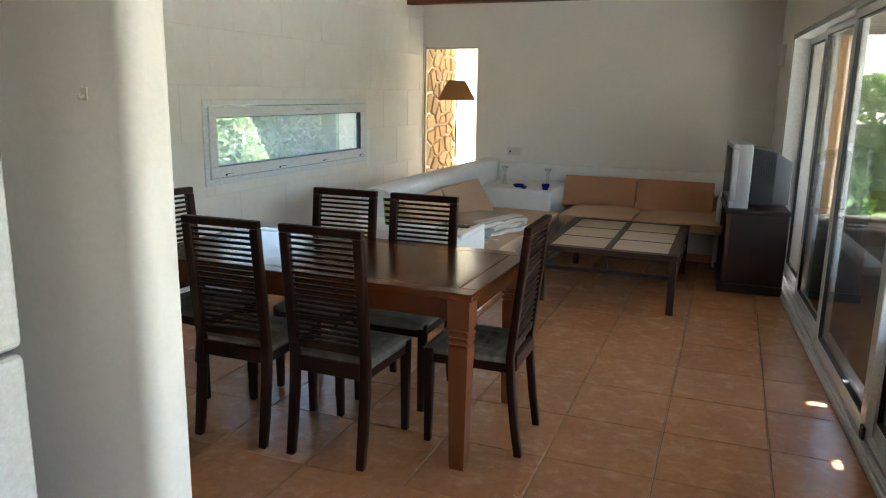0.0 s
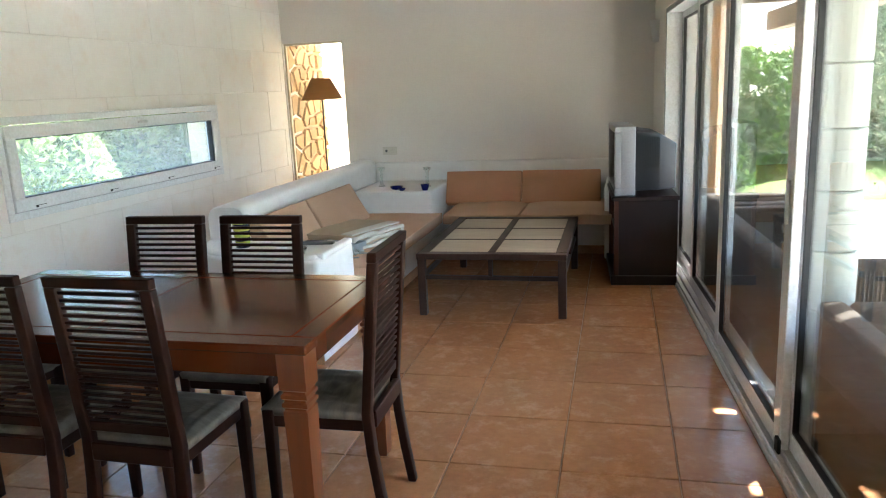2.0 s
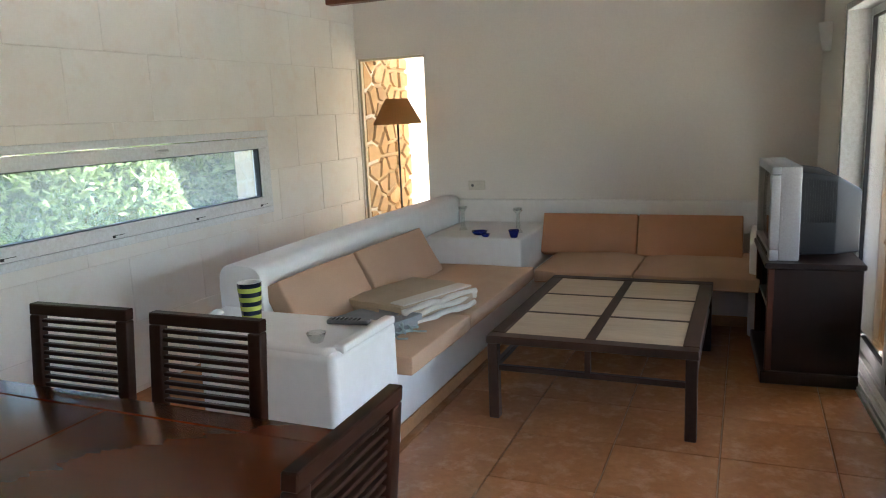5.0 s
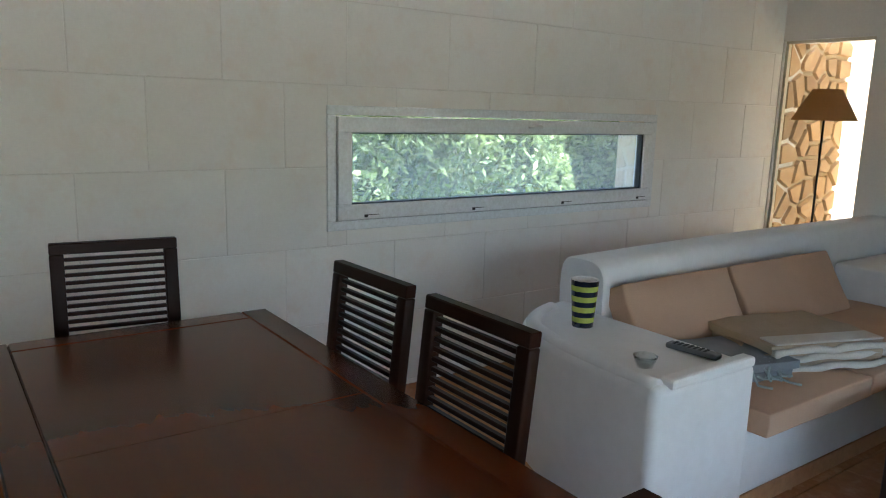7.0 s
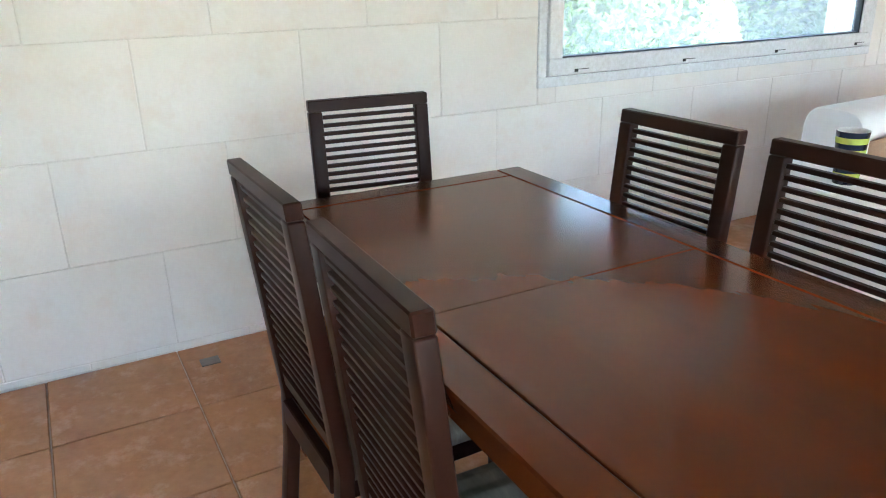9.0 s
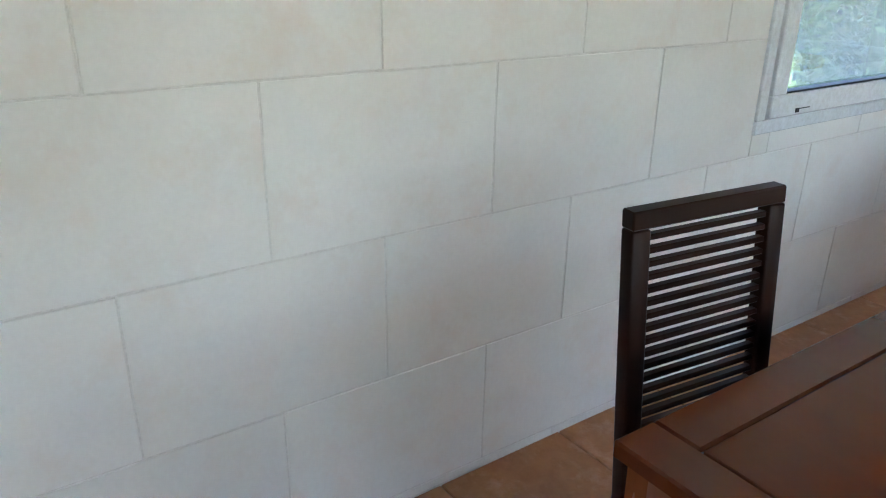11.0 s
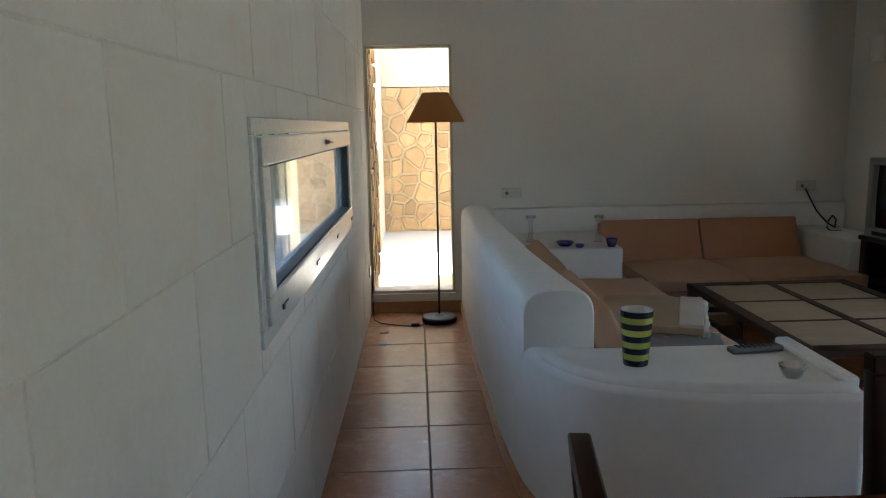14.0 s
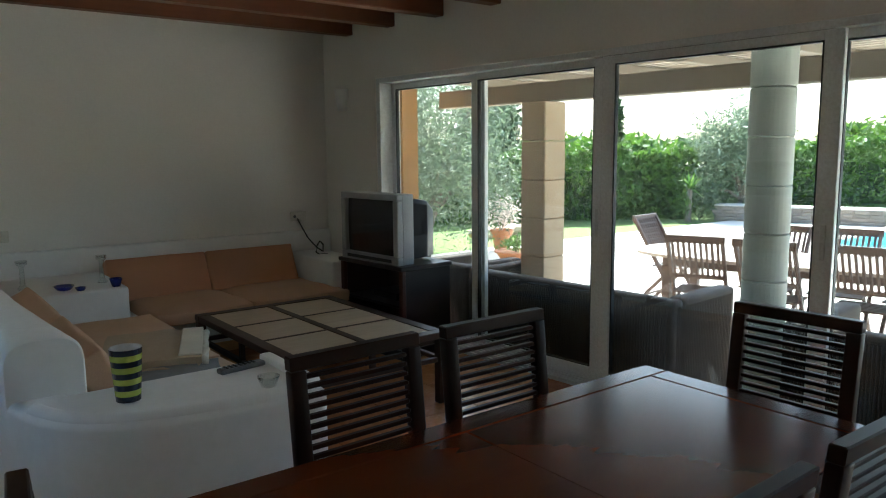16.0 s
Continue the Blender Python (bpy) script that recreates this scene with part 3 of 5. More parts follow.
for y in np.linspace(8.99, 6.06, 28).tolist() + [6.05]:
    xa = float(np.interp(y, (6.05, 6.45, 7.0, 7.8, 8.99), (0.778, 0.755, 0.730, 0.712, 0.705)))
    xb = float(np.interp(y, (6.05, 6.4, 7.0, 7.9, 8.99), (1.052, 1.02, 0.975, 0.945, 0.945)))
    c, w = (xa + xb) / 2, (xb - xa) / 2 - (0.008 if y < 6.055 else 0.0)
    top = 0.827 - (0.008 if y < 6.055 else 0.0)
    ring = [(c - w, y, 0.56)]
    for k in range(21):
        a = math.pi * (1 - k / 20)
        cx, sz = math.cos(a), math.sin(a)
        ring.append((c + w * math.copysign(abs(cx) ** 0.62, cx), y, 0.690 + (top - 0.690) * abs(sz) ** 0.62))
    ring.append((c + w, y, 0.56))
    rows_of_wall.append([bm.verts.new(p) for p in ring])
for p, q in zip(rows_of_wall, rows_of_wall[1:]):
    for k in range(len(p) - 1):
        bm.faces.new((p[k], q[k], q[k + 1], p[k + 1]))
bm.faces.new([bm.verts.new(v.co) for v in rows_of_wall[-1]])
bm.faces.new([bm.verts.new(v.co) for v in reversed(rows_of_wall[0])])
bmesh.ops.recalc_face_normals(bm, faces=bm.faces[:])
low_wall = part("low_back_wall", bm, M_lime, bench, smooth=True)
bm = B()
box(bm, 0.92, 1.745, 6.05, 8.30, 0.0, SEAT)
part("seat_base", bm, M_lime, bench)
bm = B()
box(bm, 1.722, 1.779, 5.58, 6.04, 0.592, 0.630, bevel=0.012, seg=2)
part("rim", bm, M_lime, bench)
bm = B()
round_rim = []
for (xa, ya), (xb, yb) in zip(curve, curve[1:]):
    if ya < 5.98:
        d = Vector((xb - xa, yb - ya)).normalized()
        round_rim.append((xa - d.y * 0.045, ya + d.x * 0.045, 0.596))
tube(bm, round_rim, 0.032, 12)
part("rim", bm, M_lime, bench, smooth=True)
bm = B()
box(bm, 0.98, 1.732, 8.15, 8.985, 0.0, 0.615)
soft(part("corner_shelf", bm, M_lime, bench), 0.02, 3)
bm = B()
box(bm, 1.724, 3.26, 8.40, 8.985, 0.0, SEAT)
part("seat_base", bm, M_lime, bench)
bm = B()
box(bm, 3.25, 3.56, 8.17, 8.985, 0.0, 0.625)
soft(part("end_shelf", bm, M_lime, bench), 0.02, 3)
bm = B()
box(bm, 0.945, 3.655, 8.925, 8.996, 0.56, 0.800)
soft(part("back_ledge", bm, M_lime, bench), 0.02, 3)
bm = B()
box(bm, 1.746, 1.757, 5.50, 8.40, 0.0, 0.075, bevel=0.003)
box(bm, 1.758, 3.25, 8.388, 8.399, 0.0, 0.075, bevel=0.003)
part("skirting", bm, M_skirt, bench, "terracotta tile skirting")
bm = B()
for (xa, ya), (xb, yb) in zip(curve, curve[1:]):
    d = Vector((xb - xa, yb - ya)).normalized()
    nx, ny = d.y * -1, d.x
    q = [bm.verts.new((xa + s * nx * 0.011, ya + s * ny * 0.011, z)) for s in (-1,) for z in (0.0, 0.07)]
    r = [bm.verts.new((xb - nx * 0.011, yb - ny * 0.011, z)) for z in (0.0, 0.07)]
    bm.faces.new((q[0], r[0], r[1], q[1]))
    t = [bm.verts.new((xa, ya, 0.07)), bm.verts.new((xb, yb, 0.07))]
    bm.faces.new((q[1], r[1], t[1], t[0]))
part("skirting", bm, M_skirt, bench, "terracotta tile skirting")


# ---- cushions ----
def cushion(name, m, w, d, h, material, label, group, puff=0.02, seed=1):
    """A soft rectangular cushion: local x width, y depth, z height, with piping-like rounded edges."""
    bm = B()
    bmesh.ops.create_cube(bm, size=1.0)
    bmesh.ops.subdivide_edges(bm, edges=bm.edges[:], cuts=7, use_grid_fill=True)
    rng = random.Random(seed)
    ox, oy = rng.uniform(0, 50), rng.uniform(0, 50)
    for v in bm.verts:
        x, y, z = v.co.x * 2, v.co.y * 2, v.co.z * 2
        bulge = (1 - x ** 4) * (1 - y ** 4)
        n = noise.noise(Vector((x * 1.5 + ox, y * 1.5 + oy, z)))
        v.co = Vector((x * w / 2, y * d / 2, z * (h / 2 - 0.008) + (puff * bulge + 0.012 * n) * (1 if z > 0 else 0.2 * z)))
        v.co.x += 0.006 * n
    ob = part(name, bm, material)
    ob.matrix_world = m
    soft(ob, 0.022, 3, 35)
    return tagged(ob, label, "cushion", group)


TOPC = SEAT + 0.055
for y0, y1, sd in ((6.06, 6.82, 3), (6.83, 8.10, 4)):
    cushion("seat_cushion", pose(1.415, (y0 + y1) / 2, TOPC, 0, 0, 0), 0.85, y1 - y0, 0.105, M_peach_dark,
            "tan fabric seat cushion on the built-in bench", "bench seat cushions", seed=sd)
for x0, x1, sd in ((1.86, 2.53, 5), (2.54, 3.31, 6)):
    cushion("seat_cushion", pose((x0 + x1) / 2, 8.46, TOPC - 0.005, 0, 0, 0), x1 - x0, 0.87, 0.100, M_peach,
            "tan fabric seat cushion under the salmon backs", "bench seat cushions", seed=sd)
for y0, y1, tilt, sd in ((6.09, 6.84, 62, 7), (6.88, 7.79, 60, 8)):
    cushion("back_cushion", pose(1.140, (y0 + y1) / 2, 0.568, 0, tilt, 0), 0.34, y1 - y0, 0.13, M_peach,
            "faded peach fabric back cushion leaning on the low wall", "bench back cushions", seed=sd)
for x0, x1, sd in ((1.732, 2.462, 9), (2.470, 3.20, 10)):
    cushion("back_cushion", pose((x0 + x1) / 2, 8.775, 0.548, 67, 0, 0), x1 - x0, 0.32, 0.12, M_salmon,
            "salmon-brown fabric back cushion against the end wall", "bench back cushions", puff=0.012, seed=sd)


# ---- dining chairs ----
def dining_chair():
    """Faces local +y; origin on the floor under the middle of the back posts' feet."""
    ch = empty("dining_chair", label="dark-stained slatted dining chair with woven rush seat", category="chair", group="chairs round the dining table")

    def rake(z):
        return 0.012 - 0.060 * max(0.0, (z - 0.44) / 0.58) - 0.05 * max(0.0, (0.42 - z) / 0.42) ** 1.4

    def post(x):
        bm = B()
        zs = [0, 0.15, 0.3, 0.44, 0.6, 0.8, 0.969]
        rings = []
        for z in zs:
            w = 0.0195 - (0.003 if z < 0.1 else 0)
            y = rake(z)
            rings.append([bm.verts.new((x + a * w, y + b * 0.016, z)) for a, b in ((-1, -1), (1, -1), (1, 1), (-1, 1))])
        for a, b in zip(rings, rings[1:]):
            for k in range(4):
                bm.faces.new((a[k], a[(k + 1) % 4], b[(k + 1) % 4], b[k]))
        bm.faces.new(rings[0][::-1])
        bm.faces.new(rings[-1])
        soft(part("back_leg", bm, M_dark, ch), 0.004, 2, 40)

    post(-0.160)
    post(0.160)
    for name, z0, z1 in (("top_rail", 0.970, 1.004), ("lower_rail", 0.475, 0.512)):
        bm = B()
        wide = 0.1795 if z1 > 0.9 else 0.1395
        deep = 0.016 if z1 > 0.9 else 0.011
        box(bm, -wide, wide, -deep, deep, z0, z1, bevel=0.003)
        for v in bm.verts:
            v.co.y += rake(v.co.z)
        part(name, bm, M_slat, ch)
    zs = [0.531 + 0.0247 * k for k in range(18)]
    for z in zs:
        bm = B()
        box(bm, -0.1405, 0.1405, -0.008, 0.008, z - 0.0056, z + 0.0056, bevel=0.002)
        for v in bm.verts:
            v.co.y += rake(v.co.z)
        part("slat", bm, M_slat, ch)
    for x in (-0.165, 0.165):
        bm = B()
        w = 0.020
        low = [bm.verts.new((x * 0.98 + a * 0.015, 0.378 + b * 0.015, 0)) for a, b in ((-1, -1), (1, -1), (1, 1), (-1, 1))]
        high = [bm.verts.new((x + a * w, 0.372 + b * w, 0.44)) for a, b in ((-1, -1), (1, -1), (1, 1), (-1, 1))]
        for k in range(4):
            bm.faces.new((low[k], low[(k + 1) % 4], high[(k + 1) % 4], high[k]))
        bm.faces.new(low[::-1])
        bm.faces.new(high)
        soft(part("front_leg", bm, M_dark, ch), 0.004, 2, 40)
    for name, b in (("seat_rail", (-0.16, 0.16, 0.360, 0.384)), ("seat_rail", (-0.14, 0.14, -0.012, 0.012)),
                    ("seat_rail", (-0.172, -0.148, 0.012, 0.36)), ("seat_rail", (0.148, 0.172, 0.012, 0.36))):
        bm = B()
        box(bm, *b, 0.375, 0.438, bevel=0.003)
        part(name, bm, M_dark, ch)
    # rush seat: four woven triangles that rise towards their cords
    bm = B()
    n = 26
    x0, x1, y0, y1 = -0.178, 0.178, 0.022, 0.398
    grid = {}
    for i in range(n + 1):
        for j in range(n + 1):
            s, t = i / n * 2 - 1, j / n * 2 - 1
            diag = abs(abs(s) - abs(t))
            cord = 0.0035 * math.sin((max(abs(s), abs(t))) * 60)
            z = 0.445 + 0.020 * (1 - max(abs(s), abs(t)) ** 6) * (0.6 + 0.4 * min(1, diag * 3)) + cord - 0.012 * (1 - max(abs(s), abs(t)))
            grid[i, j] = bm.verts.new((x0 + (x1 - x0) * i / n, y0 + (y1 - y0) * j / n, z))
    for i in range(n):
        for j in range(n):
            bm.faces.new((grid[i, j], grid[i + 1, j], grid[i + 1, j + 1], grid[i, j + 1]))
    rim = [grid[i, 0] for i in range(n + 1)] + [grid[n, j] for j in range(1, n + 1)] + [grid[i, n] for i in range(n - 1, -1, -1)] + [grid[0, j] for j in range(n - 1, 0, -1)]
    low = [bm.verts.new((v.co.x * 0.96, (v.co.y - 0.2) * 0.96 + 0.2, 0.412)) for v in rim]
    for k in range(len(rim)):
        bm.faces.new((rim[k], low[k], low[(k + 1) % len(rim)], rim[(k + 1) % len(rim)]))
    bm.faces.new(low)
    part("seat", bm, M_rush, ch, "grey-brown woven rush seat", smooth=True)
    for ob in ch.children:
        for v in ob.data.vertices:
            v.co.x *= 1.06
    return ch


chair = dining_chair()
chair.matrix_world = pose(1.895, 3.695, 0, 0, 0, -1)
for m in (pose(1.415, 3.690, 0, 0, 0, 1), pose(1.885, 4.656, 0, 0, 0, 180.6), pose(1.420, 4.648, 0, 0, 0, 182.0),
          pose(0.660, 4.190, 0, 0, 0, -96.5), pose(2.585, 4.195, 0, 0, 0, 91.5)):
    copy_thing(chair, m)


# ---- dining table ----
def dining_table():
    tb = empty("dining_table", pose(1.650, 4.200, 0), "orange-brown varnished teak dining table", "table")
    L, Wd, H = 0.840, 0.425, 0.765
    b = 0.085
    bm = B()
    box(bm, -L + b + 0.003, 0 - 0.0015, -Wd + b + 0.003, Wd - b - 0.003, H - 0.030, H - 0.0005, bevel=0.0015)
    part("top_panel", bm, M_table, tb)
    bm = B()
    box(bm, 0.0015, L - b - 0.003, -Wd + b + 0.003, Wd - b - 0.003, H - 0.030, H - 0.0005, bevel=0.0015)
    part("top_panel", bm, M_table, tb)
    for bb in ((-L, L, -Wd, -Wd + b), (-L, L, Wd - b, Wd), (-L, -L + b, -Wd + b + 0.001, Wd - b - 0.001), (L - b, L, -Wd + b + 0.001, Wd - b - 0.001)):
        bm = B()
        box(bm, *bb, H - 0.030, H, bevel=0.004)
        part("top_border", bm, M_table, tb)
    bm = B()
    box(bm, -L + 0.02, L - 0.02, -Wd + 0.02, Wd - 0.02, H - 0.034, H - 0.006)
    part("inlay", bm, M_groove, tb, "dark inlaid line round the top")
    for bb in ((-L + 0.12, L - 0.12, -Wd + 0.055, -Wd + 0.077), (-L + 0.12, L - 0.12, Wd - 0.077, Wd - 0.055),
               (-L + 0.055, -L + 0.077, -Wd + 0.12, Wd - 0.12), (L - 0.077, L - 0.055, -Wd + 0.12, Wd - 0.12)):
        bm = B()
        box(bm, *bb, H - 0.125, H - 0.034, bevel=0.002)
        part("apron", bm, M_table, tb)
    for sx in (-1, 1):
        for sy in (-1, 1):
            bm = B()
            prof = [(0.030, 0.0), (0.033, 0.03), (0.040, 0.48), (0.041, 0.535), (0.036, 0.540), (0.036, 0.546), (0.043, 0.551), (0.043, 0.563), (0.036, 0.568),
                    (0.036, 0.574), (0.044, 0.580), (0.044, 0.592), (0.037, 0.597), (0.037, 0.603), (0.046, 0.610), (0.047, H - 0.034)]
            rings = [[bm.verts.new((sx * (L - 0.065) + a * w, sy * (Wd - 0.065) + c * w, z)) for a, c in ((-1, -1), (1, -1), (1, 1), (-1, 1))] for w, z in prof]
            for r, q in zip(rings, rings[1:]):
                for k in range(4):
                    bm.faces.new((r[k], r[(k + 1) % 4], q[(k + 1) % 4], q[k]))
            bm.faces.new(rings[0][::-1])
            bm.faces.new(rings[-1])
            part("leg", bm, M_leg, tb)
    return tb


dining_table()


# ---- coffee table ----
def coffee_table():
    x0, x1, y0, y1, H = 2.056, 3.056, 6.455, 7.856, 0.433
    tb = empty("coffee_table", pose((x0 + x1) / 2, (y0 + y1) / 2, 0, 0, 0, 0.5), "dark brown wooden coffee table with six stone panels", "coffee table")
    L, Wd, e = (x1 - x0) / 2, (y1 - y0) / 2, 0.075
    for bb in ((-L, L, -Wd, -Wd + e), (-L, L, Wd - e, Wd), (-L, -L + e, -Wd + e, Wd - e), (L - e, L, -Wd + e, Wd - e), (-0.025, 0.025, -Wd + e, Wd - e)):
        bm = B()
        box(bm, *bb, H - 0.04, H, bevel=0.004)
        part("top_frame", bm, M_coffee, tb)
    step = (2 * Wd - 2 * e) / 3
    for k in (1, 2):
        for s in (-1, 1):
            yy = -Wd + e + k * step
            bm = B()
            box(bm, min(s * 0.025, s * (L - e)), max(s * 0.025, s * (L - e)), yy - 0.010, yy + 0.010, H - 0.04, H - 0.002)
            part("top_frame", bm, M_coffee, tb)
    for k in range(3):
        for s in (-1, 1):
            ya, yb = -Wd + e + k * step + (0.011 if k else 0.001), -Wd + e + (k + 1) * step - (0.011 if k < 2 else 0.001)
            xa, xb = (0.026, L - e - 0.001) if s > 0 else (-L + e + 0.001, -0.026)
            bm = B()
            box(bm, xa, xb, ya, yb, H - 0.035, H - 0.004, bevel=0.002)
            part("panel", bm, M_top, tb, "pale beige travertine panel")
    for sx in (-1, 1):
        for sy in (-1, 1):
            bm = B()
            box(bm, sx * (L - 0.03) - 0.026, sx * (L - 0.03) + 0.026, sy * (Wd - 0.03) - 0.026, sy * (Wd - 0.03) + 0.026, 0, H - 0.04, bevel=0.004)
            part("leg", bm, M_coffee, tb)
    for bb in ((-L + 0.056, L - 0.056, -Wd + 0.015, -Wd + 0.045), (-L + 0.056, L - 0.056, Wd - 0.045, Wd - 0.015),
               (-L + 0.015, -L + 0.045, -Wd + 0.056, Wd - 0.056), (L - 0.045, L - 0.015, -Wd + 0.056, Wd - 0.056)):
        bm = B()
        box(bm, *bb, 0.252, 0.280, bevel=0.003)
        part("stretcher", bm, M_coffee, tb)
    for x, y in ((0, -Wd + 0.03), (0, Wd - 0.03), (-L + 0.03, 0), (L - 0.03, 0)):
        bm = B()
        box(bm, x - 0.014, x + 0.014, y - 0.014, y + 0.014, 0.281, H - 0.041)
        part("strut", bm, M_coffee, tb)
    return tb


coffee_table()


# ---- television and its stand ----
def tv_stand():
    st = empty("tv_stand", pose(3.545, 7.745, 0, 0, 0, 4), "black-brown wooden television stand with open shelf", "tv stand")
    X, Y, H = 0.228, 0.385, 0.670
    for name, bb, mat in (("top", (-X - 0.015, X + 0.01, -Y - 0.012, Y + 0.012, H - 0.03, H), M_stand), ("plinth", (-X - 0.02, X, -Y - 0.015, Y + 0.015, 0, 0.07), M_stand),
                          ("side_panel", (-X + 0.012, X, -Y, -Y + 0.03, 0.07, H - 0.03), M_stand), ("side_panel", (-X + 0.012, X, Y - 0.03, Y, 0.07, H - 0.03), M_stand),
                          ("back_panel", (X - 0.012, X - 0.002, -Y + 0.03, Y - 0.03, 0.07, H - 0.03), M_stand),
                          ("shelf", (-X + 0.02, X - 0.012, -Y + 0.03, Y - 0.03, 0.36, 0.38), M_stand),
                          ("post", (-X, -X + 0.035, -Y - 0.004, -Y + 0.04, 0.07, H - 0.03), M_stand_edge),
                          ("post", (-X, -X + 0.035, Y - 0.04, Y + 0.004, 0.07, H - 0.03), M_stand_edge)):
        bm = B()
        box(bm, *bb, bevel=0.005)
        part(name, bm, mat, st)
    return st


tv_stand()
bm = B()
box(bm, 3.44, 3.66, 7.56, 7.88, 0.381, 0.435, bevel=0.006)
tagged(part("set_top_box", bm, M_tv_back), "dark grey set-top box on the stand's shelf", "set-top box")


def television():
    tv = empty("television", pose(3.315, 7.735, 0.671, 0, 0, 5), "silver-grey bulky tube television", "television")
    W2, H = 0.345, 0.505
    bm = B()
    for b in ((-W2, W2, 0, 0.06), (-W2, W2, H - 0.045, H), (-W2, -W2 + 0.055, 0.06, H - 0.045), (W2 - 0.055, W2, 0.06, H - 0.045)):
        box(bm, 0, 0.05, *b)
    box(bm, 0.045, 0.15, -W2, W2, 0, H)
    shell = part("front_shell", bm, M_tv, tv)
    soft(shell, 0.008, 2, 40)
    bm = B()
    n = 12
    g = {}
    for i in range(n + 1):
        for j in range(n + 1):
            s, t = i / n * 2 - 1, j / n * 2 - 1
            g[i, j] = bm.verts.new((0.022 + 0.014 * (s * s + t * t) / 2, s * (W2 - 0.053), 0.06 + (H - 0.105) * j / n))
    for i in range(n):
        for j in range(n):
            bm.faces.new((g[i, j], g[i + 1, j], g[i + 1, j + 1], g[i, j + 1]))
    part("screen", bm, M_screen, tv, "dark curved glass screen", smooth=True)
    bm = B()
    a = [bm.verts.new((0.15, y, z)) for y, z in ((-W2 + 0.025, 0.03), (W2 - 0.025, 0.03), (W2 - 0.025, H - 0.03), (-W2 + 0.025, H - 0.03))]
    c = [bm.verts.new((0.33, y, z)) for y, z in ((-W2 + 0.06, 0.03), (W2 - 0.06, 0.03), (W2 - 0.06, H - 0.06), (-W2 + 0.06, H - 0.06))]
    d = [bm.verts.new((0.46, y, z)) for y, z in ((-W2 + 0.14, 0.03), (W2 - 0.14, 0.03), (W2 - 0.14, H - 0.14), (-W2 + 0.14, H - 0.14))]
    for p, q in ((a, c), (c, d)):
        for k in range(4):
            bm.faces.new((p[k], p[(k + 1) % 4], q[(k + 1) % 4], q[k]))
    bm.faces.new(a[::-1])
    bm.faces.new(d)
    housing = part("rear_housing", bm, M_tv_back, tv, "charcoal plastic rear housing")
    soft(housing, 0.01, 2, 20)
    for k in range(13):
        bm = B()
        x = 0.17 + k * 0.0125
        f = (x - 0.15) / 0.18
        box(bm, x, x + 0.005, -W2 + 0.022 + 0.035 * f, -W2 + 0.034 + 0.035 * f, 0.20, H - 0.06 - 0.03 * f)
        part("vent_rib", bm, M_tv_back, housing)
    bm = B()
    box(bm, -0.003, 0.002, -W2 + 0.075, W2 - 0.075, 0.016, 0.040, bevel=0.001)
    part("speaker_strip", bm, M_tv_back, shell)
    for k in range(3):
        bm = B()
        box(bm, 0.055, 0.062, -W2 - 0.003, -W2 + 0.002, 0.18 + 0.04 * k, 0.205 + 0.04 * k, bevel=0.001)
        part("button", bm, M_tv, shell)
    return tv


television()


# ---- floor lamp by the slit, pendant by the doors ----
def floor_lamp():
    lp = empty("floor_lamp", pose(0.522, 8.706, 0), "black iron floor lamp with mustard fabric shade", "floor lamp")
    bm = B()
    lathe(bm, [(0.0, 0.0), (0.125, 0.0), (0.130, 0.008), (0.130, 0.030), (0.120, 0.040), (0.05, 0.046), (0.012, 0.058), (0.0, 0.058)], 40)
    part("base", bm, M_iron, lp, smooth=False)
    bm = B()
    tube(bm, [(0, 0, 0.05), (0, 0, 1.50)], 0.0075, 10)
    part("pole", bm, M_iron, lp, smooth=True)
    bm = B()
    lathe(bm, [(0.206, 1.452), (0.092, 1.658), (0.089, 1.658), (0.196, 1.453), (0.206, 1.452)], 48)
    shade = part("shade", bm, M_shade, lp, smooth=False)
    bm = B()
    for k in range(3):
        a = 2 * math.pi * k / 3
        tube(bm, [(0, 0, 1.50), (0.09 * math.cos(a), 0.09 * math.sin(a), 1.650)], 0.002, 6)
    part("shade_carrier", bm, M_iron, shade)
    return lp


floor_lamp()
bm = B()
pts = [(0.42, 8.60, 0.006), (0.36, 8.575, 0.006), (0.31, 8.56, 0.006), (0.20, 8.60, 0.006), (0.09, 8.66, 0.006), (0.035, 8.75, 0.01), (0.025, 8.85, 0.08), (0.022, 8.87, 0.20), (0.02, 8.87, 0.33)]
cable = empty("lamp_cable", label="black lamp cable with inline switch on the floor", category="cable")
tube(bm, pts, 0.0035, 8)
part("cord", bm, M_rubber, cable, smooth=True)
bm = B()
box(bm, 0.315, 0.375, 8.555, 8.590, 0.001, 0.024, bevel=0.008, seg=2)
part("switch", bm, M_rubber, cable)
bm = B()
box(bm, 0.001, 0.012, 8.83, 8.91, 0.31, 0.39, bevel=0.004)
tagged(part("wall_socket", bm, M_socket), "ivory wall socket by the slit window", "socket")

pend = empty("pendant_lamp", pose(3.93, 3.25, 0), "brown fabric pendant lamp by the sliding doors", "pendant lamp")
bm = B()
lathe(bm, [(0.215, 1.665), (0.11, 1.88), (0.107, 1.88), (0.211, 1.666), (0.215, 1.665)], 48)
part("shade", bm, M_shade, pend)
bm = B()
tube(bm, [(0, 0, 1.84), (0, 0, TOP)], 0.004, 8)
part("cord", bm, M_rubber, pend)
bm = B()
lathe(bm, [(0.0, 1.80), (0.022, 1.80), (0.022, 1.72), (0.0, 1.70)], 16)
part("lamp_holder", bm, M_rubber, pend)

